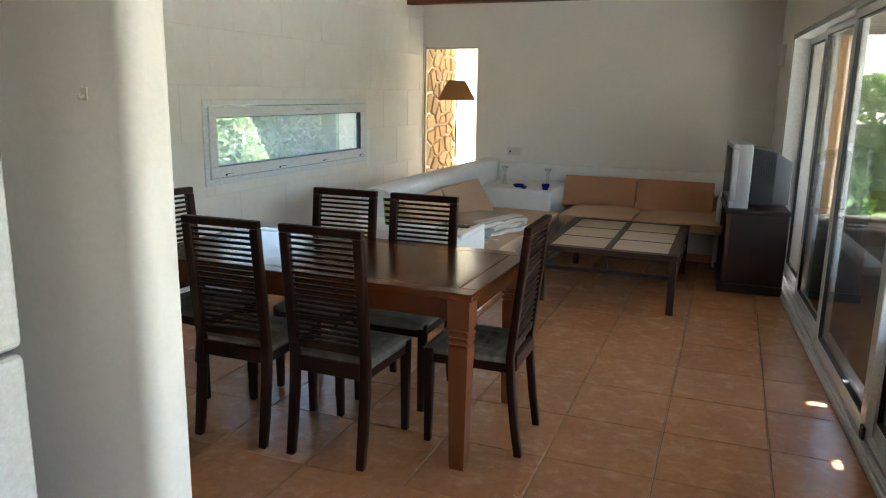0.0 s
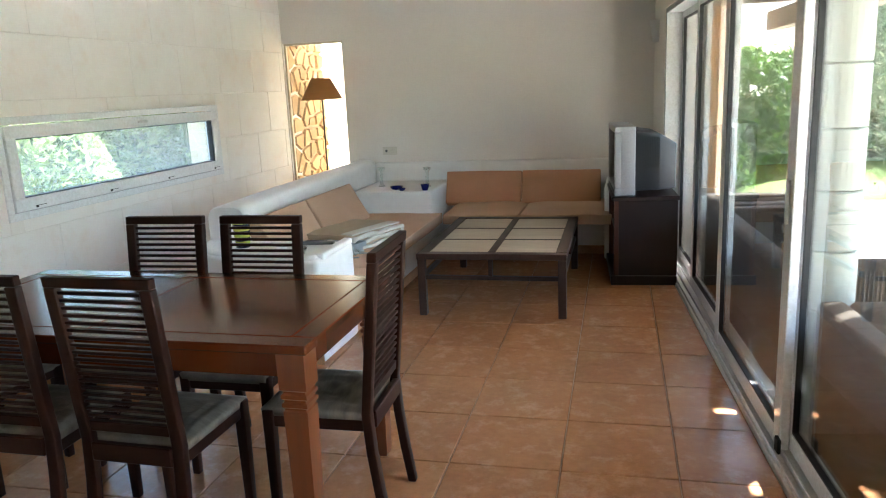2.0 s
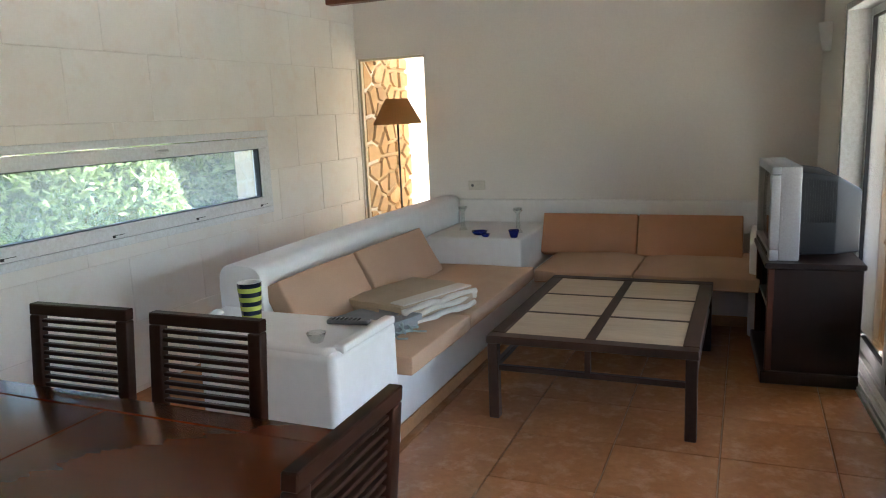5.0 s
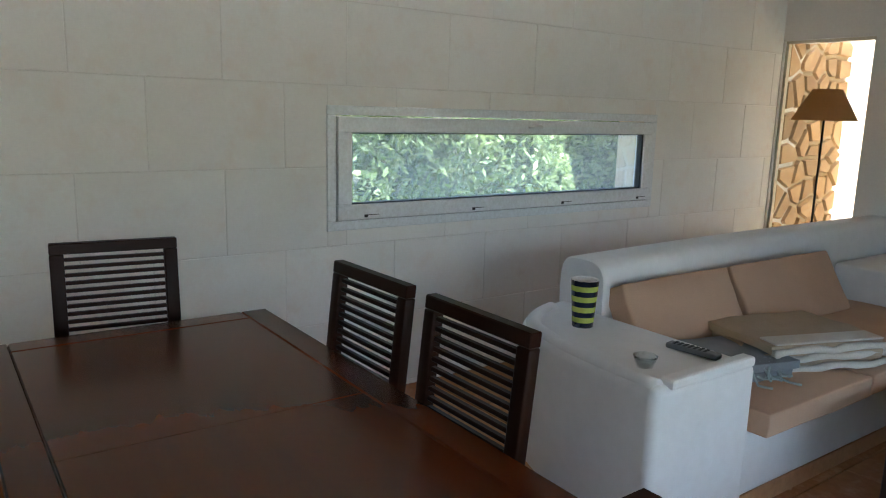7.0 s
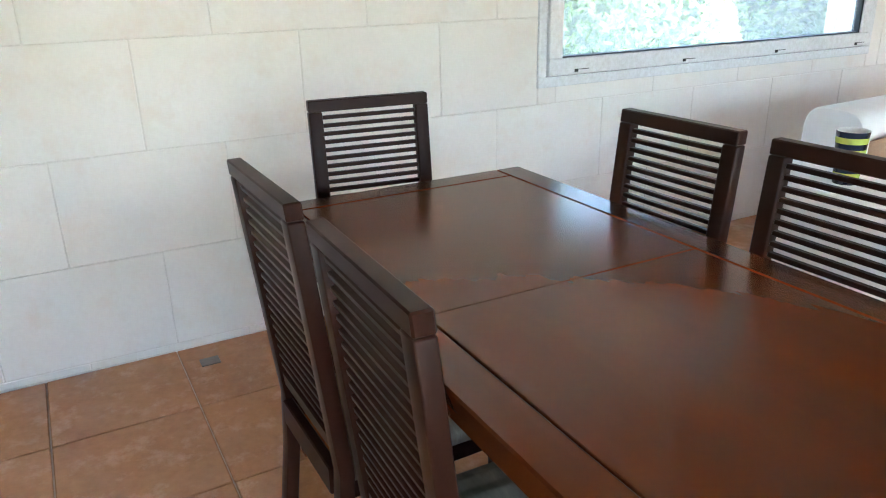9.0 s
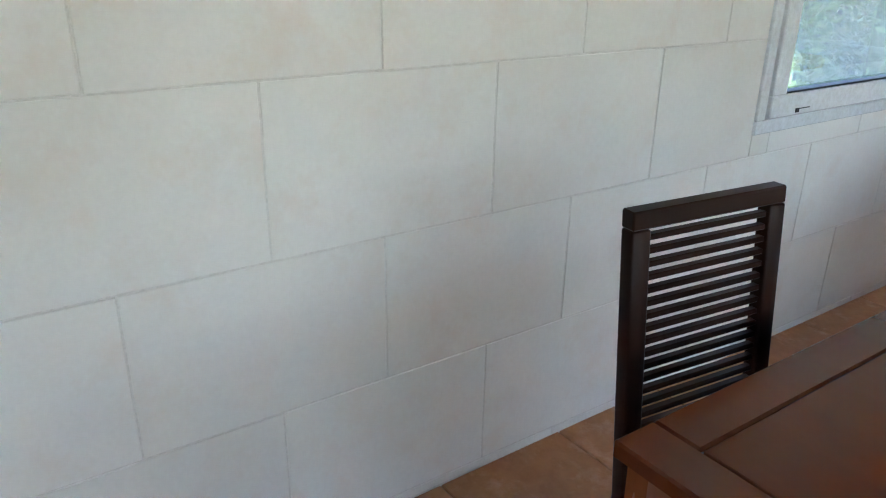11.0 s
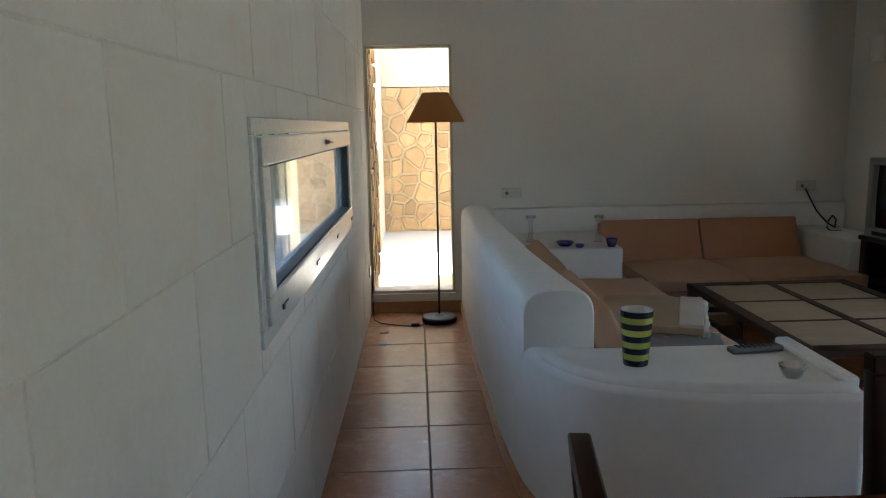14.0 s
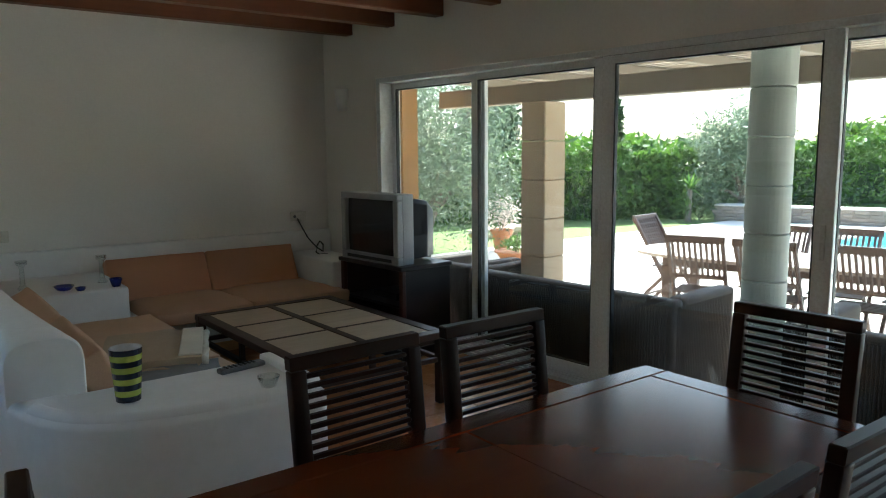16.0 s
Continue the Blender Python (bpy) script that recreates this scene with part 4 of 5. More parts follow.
# ---- wall sconce, sockets and aerial lead ----
sc = empty("wall_sconce", RW @ pose(-0.002, 3.92, 0), "white plaster uplight wall sconce", "wall lamp")
bm = B()
prof = [(0.045, 1.82), (0.060, 1.90), (0.075, 2.0)]
rings = []
for r, z in prof:
    rings.append([bm.verts.new((-r * math.sin(math.pi * k / 12), -r * 1.1 * math.cos(math.pi * k / 12), z)) for k in range(13)])
for a, b in zip(rings, rings[1:]):
    for k in range(12):
        bm.faces.new((a[k], a[k + 1], b[k + 1], b[k]))
bm.faces.new(rings[0])
part("shade", bm, M_lime, sc, smooth=True)


def socket(x, z, name="wall_socket"):
    s = empty(name, pose(x, FAR - 0.001, z), "ivory double wall socket", "socket", "sockets on the end wall")
    bm = B()
    box(bm, -0.075, 0.075, -0.010, 0, -0.04, 0.04, bevel=0.003)
    part("plate", bm, M_socket, s)
    for dx in (-0.036, 0.036):
        bm = B()
        r = 0.011 if dx < 0 else 0.020
        lathe(bm, [(0.0, 0.0), (r, 0.0), (r + 0.002, 0.003), (0.0, 0.003)], 20)
        for v in bm.verts:
            v.co = Vector((dx + v.co.x, -0.0105 - v.co.z, v.co.y))
        part("outlet", bm, M_remote if dx < 0 else M_socket, s)


socket(1.095, 0.912)
socket(3.37, 0.92)
bm = B()
tube(bm, [(3.36, 8.985, 0.90), (3.37, 8.94, 0.84), (3.40, 8.88, 0.74), (3.44, 8.80, 0.66), (3.47, 8.74, 0.628), (3.43, 8.66, 0.70), (3.38, 8.62, 0.735), (3.34, 8.60, 0.70),
          (3.33, 8.60, 0.65), (3.37, 8.62, 0.624), (3.44, 8.60, 0.623)], 0.006, 8)
tagged(part("aerial_lead", bm, M_rubber, smooth=True), "black aerial lead coiled on the bench end", "cable")

# ---- things on the bench ----
def tumbler():
    cup = empty("striped_cup", pose(1.142, 5.832, 0.608), "tall ceramic cup with navy and lime-green stripes", "cup")
    n = 9
    h, r0, r1 = 0.192, 0.042, 0.056
    for k in range(n):
        z0, z1 = h * k / n, h * (k + 1) / n
        ra, rb = r0 + (r1 - r0) * k / n, r0 + (r1 - r0) * (k + 1) / n
        bm = B()
        prof = [(ra, z0), (rb, z1)]
        if k == 0:
            prof = [(0.0, 0.0), (ra, 0.0)] + prof[1:]
        lathe(bm, prof, 36)
        part("stripe", bm, M_navy if k % 2 == 0 else M_lime_band, cup, smooth=True)
    bm = B()
    lathe(bm, [(r1, h), (r1 - 0.004, h + 0.002), (r1 - 0.007, h - 0.004), (r0 - 0.004, 0.012), (0.0, 0.012)], 36)
    part("inside", bm, M_white_cer, cup, smooth=True)


tumbler()
rem = empty("remote_control", pose(1.60, 5.925, 0.609, 0, 0, 8), "dark grey remote control on the bench arm", "remote control")
bm = B()
box(bm, -0.10, 0.10, -0.024, 0.024, 0, 0.022, bevel=0.008, seg=2)
part("body", bm, M_remote, rem)
for k in range(7):
    for j in (-1, 0, 1):
        bm = B()
        box(bm, -0.075 + 0.02 * k, -0.063 + 0.02 * k, j * 0.013 - 0.004, j * 0.013 + 0.004, 0.022, 0.0245, bevel=0.001)
        part("button", bm, M_rubber, rem)
gl = empty("glass_dish", pose(1.60, 5.66, 0.608), "small clear glass dish on the bench arm", "dish")
bm = B()
lathe(bm, [(0.0, 0.004), (0.028, 0.0), (0.042, 0.040), (0.039, 0.041), (0.026, 0.006), (0.0, 0.007)], 28)
part("bowl", bm, M_clear, gl, smooth=True)


def candle_glass(x, y, blue):
    g = empty("glass_candlestick", pose(x, y, 0.616), "clear glass candlestick on the corner shelf", "candlestick", "glass on the corner shelf")
    bm = B()
    z0 = 0.045 if blue else 0.0
    lathe(bm, [(0.0, z0), (0.034, z0), (0.030, z0 + 0.01), (0.016, z0 + 0.03), (0.014, 0.13), (0.018, 0.15), (0.034, 0.165), (0.036, 0.185), (0.030, 0.186), (0.028, 0.17), (0.0, 0.165)], 24)
    part("stem", bm, M_clear, g, smooth=True)
    if blue:
        bm = B()
        lathe(bm, [(0.0, 0.0), (0.028, 0.0), (0.040, 0.06), (0.042, 0.062), (0.038, 0.062), (0.026, 0.006), (0.0, 0.006)], 24)
        part("holder", bm, M_blue, g, smooth=True)


candle_glass(1.165, 8.47, False)
candle_glass(1.63, 8.42, False)
for x, y, r, h, kind in ((1.37, 8.28, 0.062, 0.028, "dish"), (1.45, 8.19, 0.034, 0.022, "candle holder"), (1.665, 8.20, 0.040, 0.055, "glass")):
    bm = B()
    lathe(bm, [(0.0, 0.0), (r * 0.65, 0.0), (r, h), (r - 0.004, h), (r * 0.6, 0.006), (0.0, 0.006)], 24)
    ob = part("blue_" + kind.replace(" ", "_"), bm, M_blue, smooth=True)
    ob.matrix_world = pose(x, y, 0.616)
    tagged(ob, "small cobalt blue glass " + kind + " on the corner shelf", kind)


def folded(name, m, w, d, layers, t, material, label, seed, cat="blanket"):
    """A folded cloth: rounded layers, slightly out of line."""
    ob = empty(name, m, label, cat)
    rng = random.Random(seed)
    for k in range(layers):
        bm = B()
        bmesh.ops.create_cube(bm, size=1.0)
        bmesh.ops.subdivide_edges(bm, edges=bm.edges[:], cuts=9, use_grid_fill=True)
        dx, dy = rng.uniform(-0.025, 0.025), rng.uniform(-0.03, 0.03)
        turn = rng.uniform(-0.07, 0.07)
        oz = rng.uniform(0, 40)
        for v in bm.verts:
            x, y, z = v.co.x * 2, v.co.y * 2, v.co.z * 2
            nz = noise.noise(Vector((x * 1.8, y * 1.8, oz)))
            x, y = x - turn * y, y + turn * x
            v.co = Vector((x * w / 2 + dx + 0.014 * nz, y * d / 2 + dy + 0.014 * noise.noise(Vector((x * 2, y * 2, oz + 9))),
                           k * t + t / 2 + z * t * 0.47 + 0.016 * nz * (1 - 0.2 * z) + 0.012))
        soft(part("fold", bm, material, ob, smooth=True), 0.012, 3, 35)
    return ob


blanket = folded("folded_blanket", pose(1.50, 6.78, TOPC + 0.050, 0, 0, -20), 0.44, 0.58, 3, 0.036, M_tan_cloth, "folded tan covers with pale edges on the bench seat", 3)
for k, z in enumerate((0.022, 0.066, 0.098)):
    bm = B()
    tube(bm, [(0.232 + 0.006 * math.sin(3 * q + k), -0.285 + 0.57 * q / 8, z + 0.006 * math.sin(1.7 * q + 2 * k)) for q in range(9)],
         [0.016 + 0.003 * math.sin(2.3 * q + k) for q in range(9)], 8)
    part("pale_edge", bm, M_blanket, blanket, "crumpled off-white cloth edge", smooth=True)
bm = B()
box(bm, 0.12, 0.225, -0.27, 0.27, 0.121, 0.130, bevel=0.004)
part("pale_edge", bm, M_blanket, blanket, "off-white turned-over hem")
folded("folded_cloth", pose(1.47, 6.36, TOPC + 0.050, 0, 0, -12), 0.36, 0.30, 2, 0.036, M_grey_cloth, "folded slate-grey seat pads with tie cords", 5, "seat pad")
cords = empty("tie_cords", label="grey-green tie cords hanging from the seat pads", category="cord")
rng = random.Random(8)
for k in range(11):
    x, y = 1.60 + rng.uniform(-0.02, 0.05), 6.26 + rng.uniform(-0.06, 0.22)
    z = TOPC + 0.13
    pts = [(x, y, z)]
    dx, dy = rng.uniform(0.01, 0.04), rng.uniform(-0.03, 0.05)
    for j in range(1, 6):
        f = j / 5
        pts.append((x + dx * 4 * f + 0.015 * math.sin(3 * f + k), y + dy * 2.5 * f + 0.02 * math.sin(5 * f + 2 * k), max(TOPC + 0.072, z - 0.11 * f * 1.3 + 0.02 * math.sin(4 * f))))
    bm = B()
    tube(bm, pts, 0.005, 6)
    part("cord", bm, M_cords, cords, smooth=True)

# ---- fridge and floor plates ----
fr = empty("fridge", pose(1.645, 2.0, 0), "white enamelled fridge with two doors", "fridge")
for name, bb in (("body", (-0.30, 0.25, -0.30, 0.30, 0.02, 1.72)), ("lower_door", (0.255, 0.31, -0.30, 0.30, 0.05, 0.945)), ("upper_door", (0.255, 0.31, -0.30, 0.30, 0.955, 1.71))):
    bm = B()
    box(bm, *bb, bevel=0.02, seg=3)
    part(name, bm, M_fridge, fr, smooth=False)
for x, y in ((0.158, 3.682), (0.164, 3.965), (0.128, 8.16), (0.126, 8.445)):
    bm = B()
    box(bm, x - 0.030, x + 0.030, y - 0.035, y + 0.035, 0.0005, 0.004, bevel=0.001)
    tagged(part("floor_plate", bm, M_plate), "small dull metal floor plate", "floor plate", "plates along the block wall")
hook = empty("wall_hook", pose(2.075, 2.409, 1.512), "small pale plastic hook on the partition", "hook")
bm = B()
box(bm, -0.009, 0.009, -0.004, 0.0, -0.014, 0.014, bevel=0.001)
part("plate", bm, M_socket, hook)
bm = B()
tube(bm, [(0, -0.003, -0.004), (0, -0.014, -0.010), (0, -0.018, -0.002)], 0.003, 8)
part("peg", bm, M_socket, hook)

# ---- outdoors: terrace, lawn, pool ----
T = -0.25     # level of the terrace
terrace = structure("terrace", [(3.7, 20.0, -4.0, 12.9, -0.45, T)], M_terrace, "pale sunlit stone terrace", "terrace")
lawn = structure("lawn", [(20.0, 32.0, -30.0, 44.0, -0.45, T - 0.03), (3.7, 20.0, 12.9, 44.0, -0.45, T - 0.03)], M_grass, "short dry-green lawn", "lawn")
yard = structure("yard_paving", [(-12.0, 3.7, 9.4, 20.0, -0.35, -0.02), (-12.0, -0.27, -8.0, 9.4, -0.35, -0.05)], M_terrace, "pale sunlit yard paving", "paving")
rim = structure("pool_rim", [(13.3, 18.9, 0.6, 1.0, T, T + 0.03), (13.3, 18.9, 9.4, 9.8, T, T + 0.03), (13.3, 13.7, 1.0, 9.4, T, T + 0.03), (18.5, 18.9, 1.0, 9.4, T, T + 0.03)],
                M_terrace, "pale stone rim of the pool", "pool rim")
water = structure("water", [(13.7, 18.5, 1.0, 9.4, T - 0.02, T + 0.012)], M_water, "turquoise swimming pool water", "water")

# outer skin of the house round the doors
structure("door_reveal", [(0.255, 0.42, V1 - 0.02, V1 + 1.0, -0.2, 2.3)], M_ochre, "ochre rendered outer wall beside the doors", "wall", RW)
structure("roof_slab", [(-0.6, 4.6, -1.9, 9.35, 2.71, 2.95)], M_cream_wall, "rendered flat roof of the house", "roof")

# unseen block, added to keep the sun off the near rubble wall
structure("yard_shade_block", [(0.78, 4.2, 9.36, 10.7, -0.2, 3.5)], M_cream_wall, "plain unseen block added to shade the yard side wall", "wall")

# yard behind the slit: stone side wall, white wall, far stone-clad building
side_wall = structure("yard_side_wall", [(-0.40, 0.003, 9.305, 9.98, -0.2, 2.6)], M_rubble_mortar, "golden rubble stone side wall of the yard", "wall")
structure("yard_white_wall", [(-0.75, -0.12, 9.99, 13.6, -0.2, 2.6)], M_cream_wall, "cream rendered sunlit yard wall", "wall")
far_wall = structure("yard_far_wall", [(-1.2, 4.2, 13.62, 13.9, -0.2, 1.95)], M_rubble_mortar, "golden rubble stone wall at the back of the yard", "wall")
structure("yard_upper_wall", [(-1.2, 4.2, 13.65, 13.9, 1.96, 3.6)], M_cream_wall, "cream rendered wall above the rubble stone", "wall")


# ---- wicker sofas ----
def wicker_sofa(v0, v1, u0, u1, label):
    so = empty("wicker_sofa", RW @ pose(0, 0, T), label, "sofa", "wicker sofas on the terrace")
    H = 0.83

    def panel(name, a0, a1, b0, b1, h):
        bm = B()
        box(bm, a0, a1, b0, b1, 0.03, h)
        ob = part(name, bm, M_wicker, so)
        soft(ob, 0.03, 3, 40)
        return ob

    back = panel("backrest", u0, u0 + 0.12, v0, v1, H)
    panel("armrest", u0 + 0.125, u1, v0, v0 + 0.13, H)
    panel("armrest", u0 + 0.125, u1, v1 - 0.13, v1, H)
    panel("seat", u0 + 0.125, u1 - 0.02, v0 + 0.135, v1 - 0.135, 0.42)
    # upright strands of the weave on the outer faces
    verts, faces = [], []

    def strand(x0, x1, y0, y1):
        n = len(verts)
        verts.extend([(x0, y0, 0.05), (x1, y1, 0.05), (x1, y1, H - 0.04), (x0, y0, H - 0.04), ((x0 + x1) / 2, (y0 + y1) / 2, 0.05), ((x0 + x1) / 2, (y0 + y1) / 2, H - 0.04)])
        return n

    for k in range(int((v1 - v0 - 0.08) / 0.02)):
        y = v0 + 0.04 + 0.02 * k
        n = strand(u0 - 0.001, u0 - 0.001, y, y + 0.012)
        verts[n + 4], verts[n + 5] = (u0 - 0.006, y + 0.006, 0.05), (u0 - 0.006, y + 0.006, H - 0.04)
        faces.extend([(n, n + 4, n + 5, n + 3), (n + 4, n + 1, n + 2, n + 5)])
    for yy, s in ((v0, -1), (v1, 1)):
        for k in range(int((u1 - u0 - 0.08) / 0.02)):
            x = u0 + 0.04 + 0.02 * k
            n = strand(x, x + 0.012, yy + s * 0.001, yy + s * 0.001)
            verts[n + 4], verts[n + 5] = (x + 0.006, yy + s * 0.006, 0.05), (x + 0.006, yy + s * 0.006, H - 0.04)
            faces.extend([(n, n + 4, n + 5, n + 3), (n + 4, n + 1, n + 2, n + 5)])
    weave = raw("weave", verts, faces, M_strand, so, "upright grey-brown wicker strands")
    tagged(weave, kind="stuff")
    return so


wicker_sofa(0.88, 2.66, 0.25, 1.0, "brown wicker sofa with its back to the glass")
wicker_sofa(2.72, 3.33, 0.30, 0.95, "small brown wicker armchair with its back to the glass")
wicker_sofa(-1.75, 0.24, 0.23, 1.0, "grey-brown wicker sofa with rounded arms by the glass")


# ---- pergola ----
def square_pillar(x, y, s, top):
    p = empty("stone_pillar", pose(x, y, T, 0, 0, 4), "square sandstone block pillar of the pergola", "pillar")
    h = 0.295
    n = round((top - T) / h)
    for k in range(n):
        bm = B()
        box(bm, -s / 2, s / 2, -s / 2, s / 2, k * (top - T) / n + 0.002, (k + 1) * (top - T) / n - 0.002, bevel=0.008)
        part("block", bm, M_pillar, p)


def round_column(x, y, r, top):
    p = empty("round_column", pose(x, y, T), "pale round column of stacked drums", "column")
    n = 9
    h = (top - T) / n
    for k in range(n):
        bm = B()
        lathe(bm, [(0.0, k * h + 0.002), (r - 0.006, k * h + 0.002), (r, k * h + 0.008), (r, (k + 1) * h - 0.008), (r - 0.006, (k + 1) * h - 0.002), (0.0, (k + 1) * h - 0.002)], 32)
        part("drum", bm, M_column, p)


ROOF = 2.05
square_pillar(4.645, 7.27, 0.245, ROOF - 0.205)
round_column(4.268, 5.203, 0.116, ROOF - 0.002)
round_column(4.575, 2.2, 0.132, ROOF - 0.002)
perg = empty("pergola", label="weathered timber pergola with a reed mat roof", category="pergola")
bm = B()
box(bm, -0.06, 0.06, -6.0, 3.6, -0.204, -0.055, bevel=0.008)
ob = part("front_beam", bm, M_perg, perg)
ob.matrix_local = RW @ pose(0.86, 0, ROOF)
for k in range(13):
    bm = B()
    box(bm, 0.26, 2.30, -0.035, 0.035, 0.0, 0.075, bevel=0.006)
    ob = part("rafter", bm, M_perg, perg)
    ob.matrix_local = RW @ pose(0, 3.45 - 0.72 * k, ROOF)
rng = random.Random(5)
verts, faces = [], []
slots = ((1.05, 1.19, 1.385, -0.17, 0.030), (1.035, 1.22, 0.858, 0.67, 0.018), (1.025, 1.23, 0.676, 0.72, 0.040))
for k in range(84):
    u = 0.255 + 0.025 * k
    cuts = sorted((v + (u - u0) * slope - half, v + (u - u0) * slope + half) for u0, u1, v, slope, half in slots if u0 <= u <= u1)
    ends = [-6.0] + [x for pair in cuts for x in pair] + [3.7]
    for v0, v1 in zip(ends[::2], ends[1::2]):
        z = 0.083 + 0.006 * (k % 2) + rng.uniform(0, 0.004)
        n = len(verts)
        verts.extend([(u, v0, z), (u + 0.018, v0, z + 0.006), (u + 0.037, v0, z), (u, v1, z), (u + 0.018, v1, z + 0.006), (u + 0.037, v1, z)])
        faces.extend([(n, n + 1, n + 4, n + 3), (n + 1, n + 2, n + 5, n + 4)])
reeds = raw("reed_mat", verts, faces, M_reed, perg, "dry brown reed matting with gaps")
reeds.matrix_local = RW @ pose(0, 0, ROOF)
tagged(reeds, kind="stuff")


# ---- garden table and folding chairs ----
def garden_table():
    tb = empty("garden_table", pose(6.92, 6.48, T, 0, 0, 12), "long oval teak garden table", "table")
    out = []
    for k in range(40):
        a = 2 * math.pi * k / 40
        c, s = math.cos(a), math.sin(a)
        out.append((0.52 * math.copysign(abs(c) ** 0.6, c), 1.35 * math.copysign(abs(s) ** 0.6, s)))
    bm = B()
    slab(bm, out, 0.715, 0.745)
    part("tabletop", bm, M_teak_top, tb)
    for b in ((-0.35, 0.35, -1.0, -0.96), (-0.35, 0.35, 0.96, 1.0), (-0.37, -0.34, -0.96, 0.96), (0.34, 0.37, -0.96, 0.96)):
        bm = B()
        box(bm, *b, 0.63, 0.714)
        part("apron", bm, M_teak, tb)
    for x in (-0.34, 0.34):
        for y in (-0.95, 0.95):
            bm = B()
            box(bm, x - 0.04, x + 0.04, y - 0.04, y + 0.04, 0, 0.63, bevel=0.005)
            part("leg", bm, M_teak, tb)


M_teak_top = surface("sun_bleached_teak", (0.42, 0.36, 0.30), (0.34, 0.28, 0.23), 0.45, 3, 30, 0.15, stretch=(3, 0.2, 1), gap=0.002)
garden_table()


def folding_chair(lattice):
    """Faces local +y."""
    ch = empty("folding_chair", label="reddish teak folding garden chair" + (" with lattice back" if lattice else " with slatted back"), category="chair", group="garden chairs")

    def bar(name, a, b, w=0.018, t=0.012):
        bm = B()
        a, b = Vector(a), Vector(b)
        d = (b - a).normalized()
        side = Vector((1, 0, 0)) if abs(d.x) < 0.7 else Vector((0, 1, 0))
        up = d.cross(side).normalized()
        vs = [[bm.verts.new(p + s * side * t + q * up * w) for s, q in ((-1, -1), (1, -1), (1, 1), (-1, 1))] for p in (a, b)]
        for k in range(4):
            bm.faces.new((vs[0][k], vs[0][(k + 1) % 4], vs[1][(k + 1) % 4], vs[1][k]))
        bm.faces.new(vs[0][::-1])
        bm.faces.new(vs[1])
        part(name, bm, M_teak, ch)

    for x in (-0.23, 0.23):
        bar("post", (x, 0.42, 0.0), (x, -0.16, 0.95), 0.02, 0.014)
        bar("rear_leg", (x * 0.9, -0.12, 0.0), (x * 0.9, 0.30, 0.43), 0.018, 0.012)
    bar("top_rail", (-0.25, -0.165, 0.95), (0.25, -0.165, 0.95), 0.032, 0.012)
    bar("lower_rail", (-0.23, 0.02, 0.60), (0.23, 0.02, 0.60), 0.02, 0.012)
    for k in range(9):
        x = -0.19 + 0.0475 * k
        bar("slat", (x, 0.02, 0.60), (x, -0.16, 0.94), 0.010 if not lattice else 0.012, 0.010)
    if lattice:
        for k in range(5):
            f = 0.15 + 0.17 * k
            bar("cross_slat", (-0.21, 0.02 - 0.18 * f, 0.60 + 0.34 * f), (0.21, 0.02 - 0.18 * f, 0.60 + 0.34 * f), 0.012, 0.009)
    for k in range(7):
        y = 0.08 + 0.055 * k
        bar("seat_slat", (-0.22, y, 0.44), (0.22, y, 0.44), 0.008, 0.020)
    for y in (-0.02, 0.40):
        bar("stretcher", (-0.21, y, 0.10 if y < 0 else 0.06), (0.21, y, 0.10 if y < 0 else 0.06), 0.012, 0.010)
    return ch


fc = folding_chair(True)
fc.matrix_world = pose(7.44, 8.24, T, 0, 0, 188)
fs = folding_chair(False)
fs.matrix_world = pose(6.18, 6.88, T, 0, 0, -68)
for m in (pose(6.32, 6.30, T, 0, 0, -77), pose(7.42, 6.16, T, 0, 0, 102), pose(7.27, 6.72, T, 0, 0, 101), pose(7.52, 5.55, T, 0, 0, 98), pose(6.50, 5.66, T, 0, 0, -80)):
    copy_thing(fs, m)


# ---- plants ----
def pot(x, y, r, h, bowl=False):
    p = empty("flower_pot", pose(x, y, T), "terracotta bowl with a leafy plant" if bowl else "terracotta pot with a pale-leaved shrub", "plant pot")
    bm = B()
    lathe(bm, [(0.0, 0.0), (r * 0.65, 0.0), (r * 0.95, h * 0.85), (r * 1.03, h * 0.86), (r * 1.05, h), (r * 0.92, h), (r * 0.88, h * 0.9), (0.0, h * 0.88)], 28)
    part("pot", bm, M_pot, p)
    g = np.random.default_rng(int(x * 100))
    n = 500 if not bowl else 260
    c = g.normal(size=(n, 3)) * ((0.17, 0.17, 0.13) if not bowl else (0.14, 0.14, 0.07)) + (0, 0, h + (0.30 if not bowl else 0.10))
    leaves("leaves", c, 0.028, M_flower if not bowl else M_yucca, p, g, 1.5)
    bm = B()
    for k in range(6):
        a = 2.1 * k
        tube(bm, [(0, 0, h * 0.85), (0.05 * math.cos(a), 0.05 * math.sin(a), h + 0.12), (0.13 * math.cos(a), 0.13 * math.sin(a), h + 0.32)], [0.012, 0.008, 0.004], 6)
    part("stems", bm, M_bark, p)


pot(8.98, 12.6, 0.19, 0.36)
pot(8.2, 11.4, 0.32, 0.18, True)


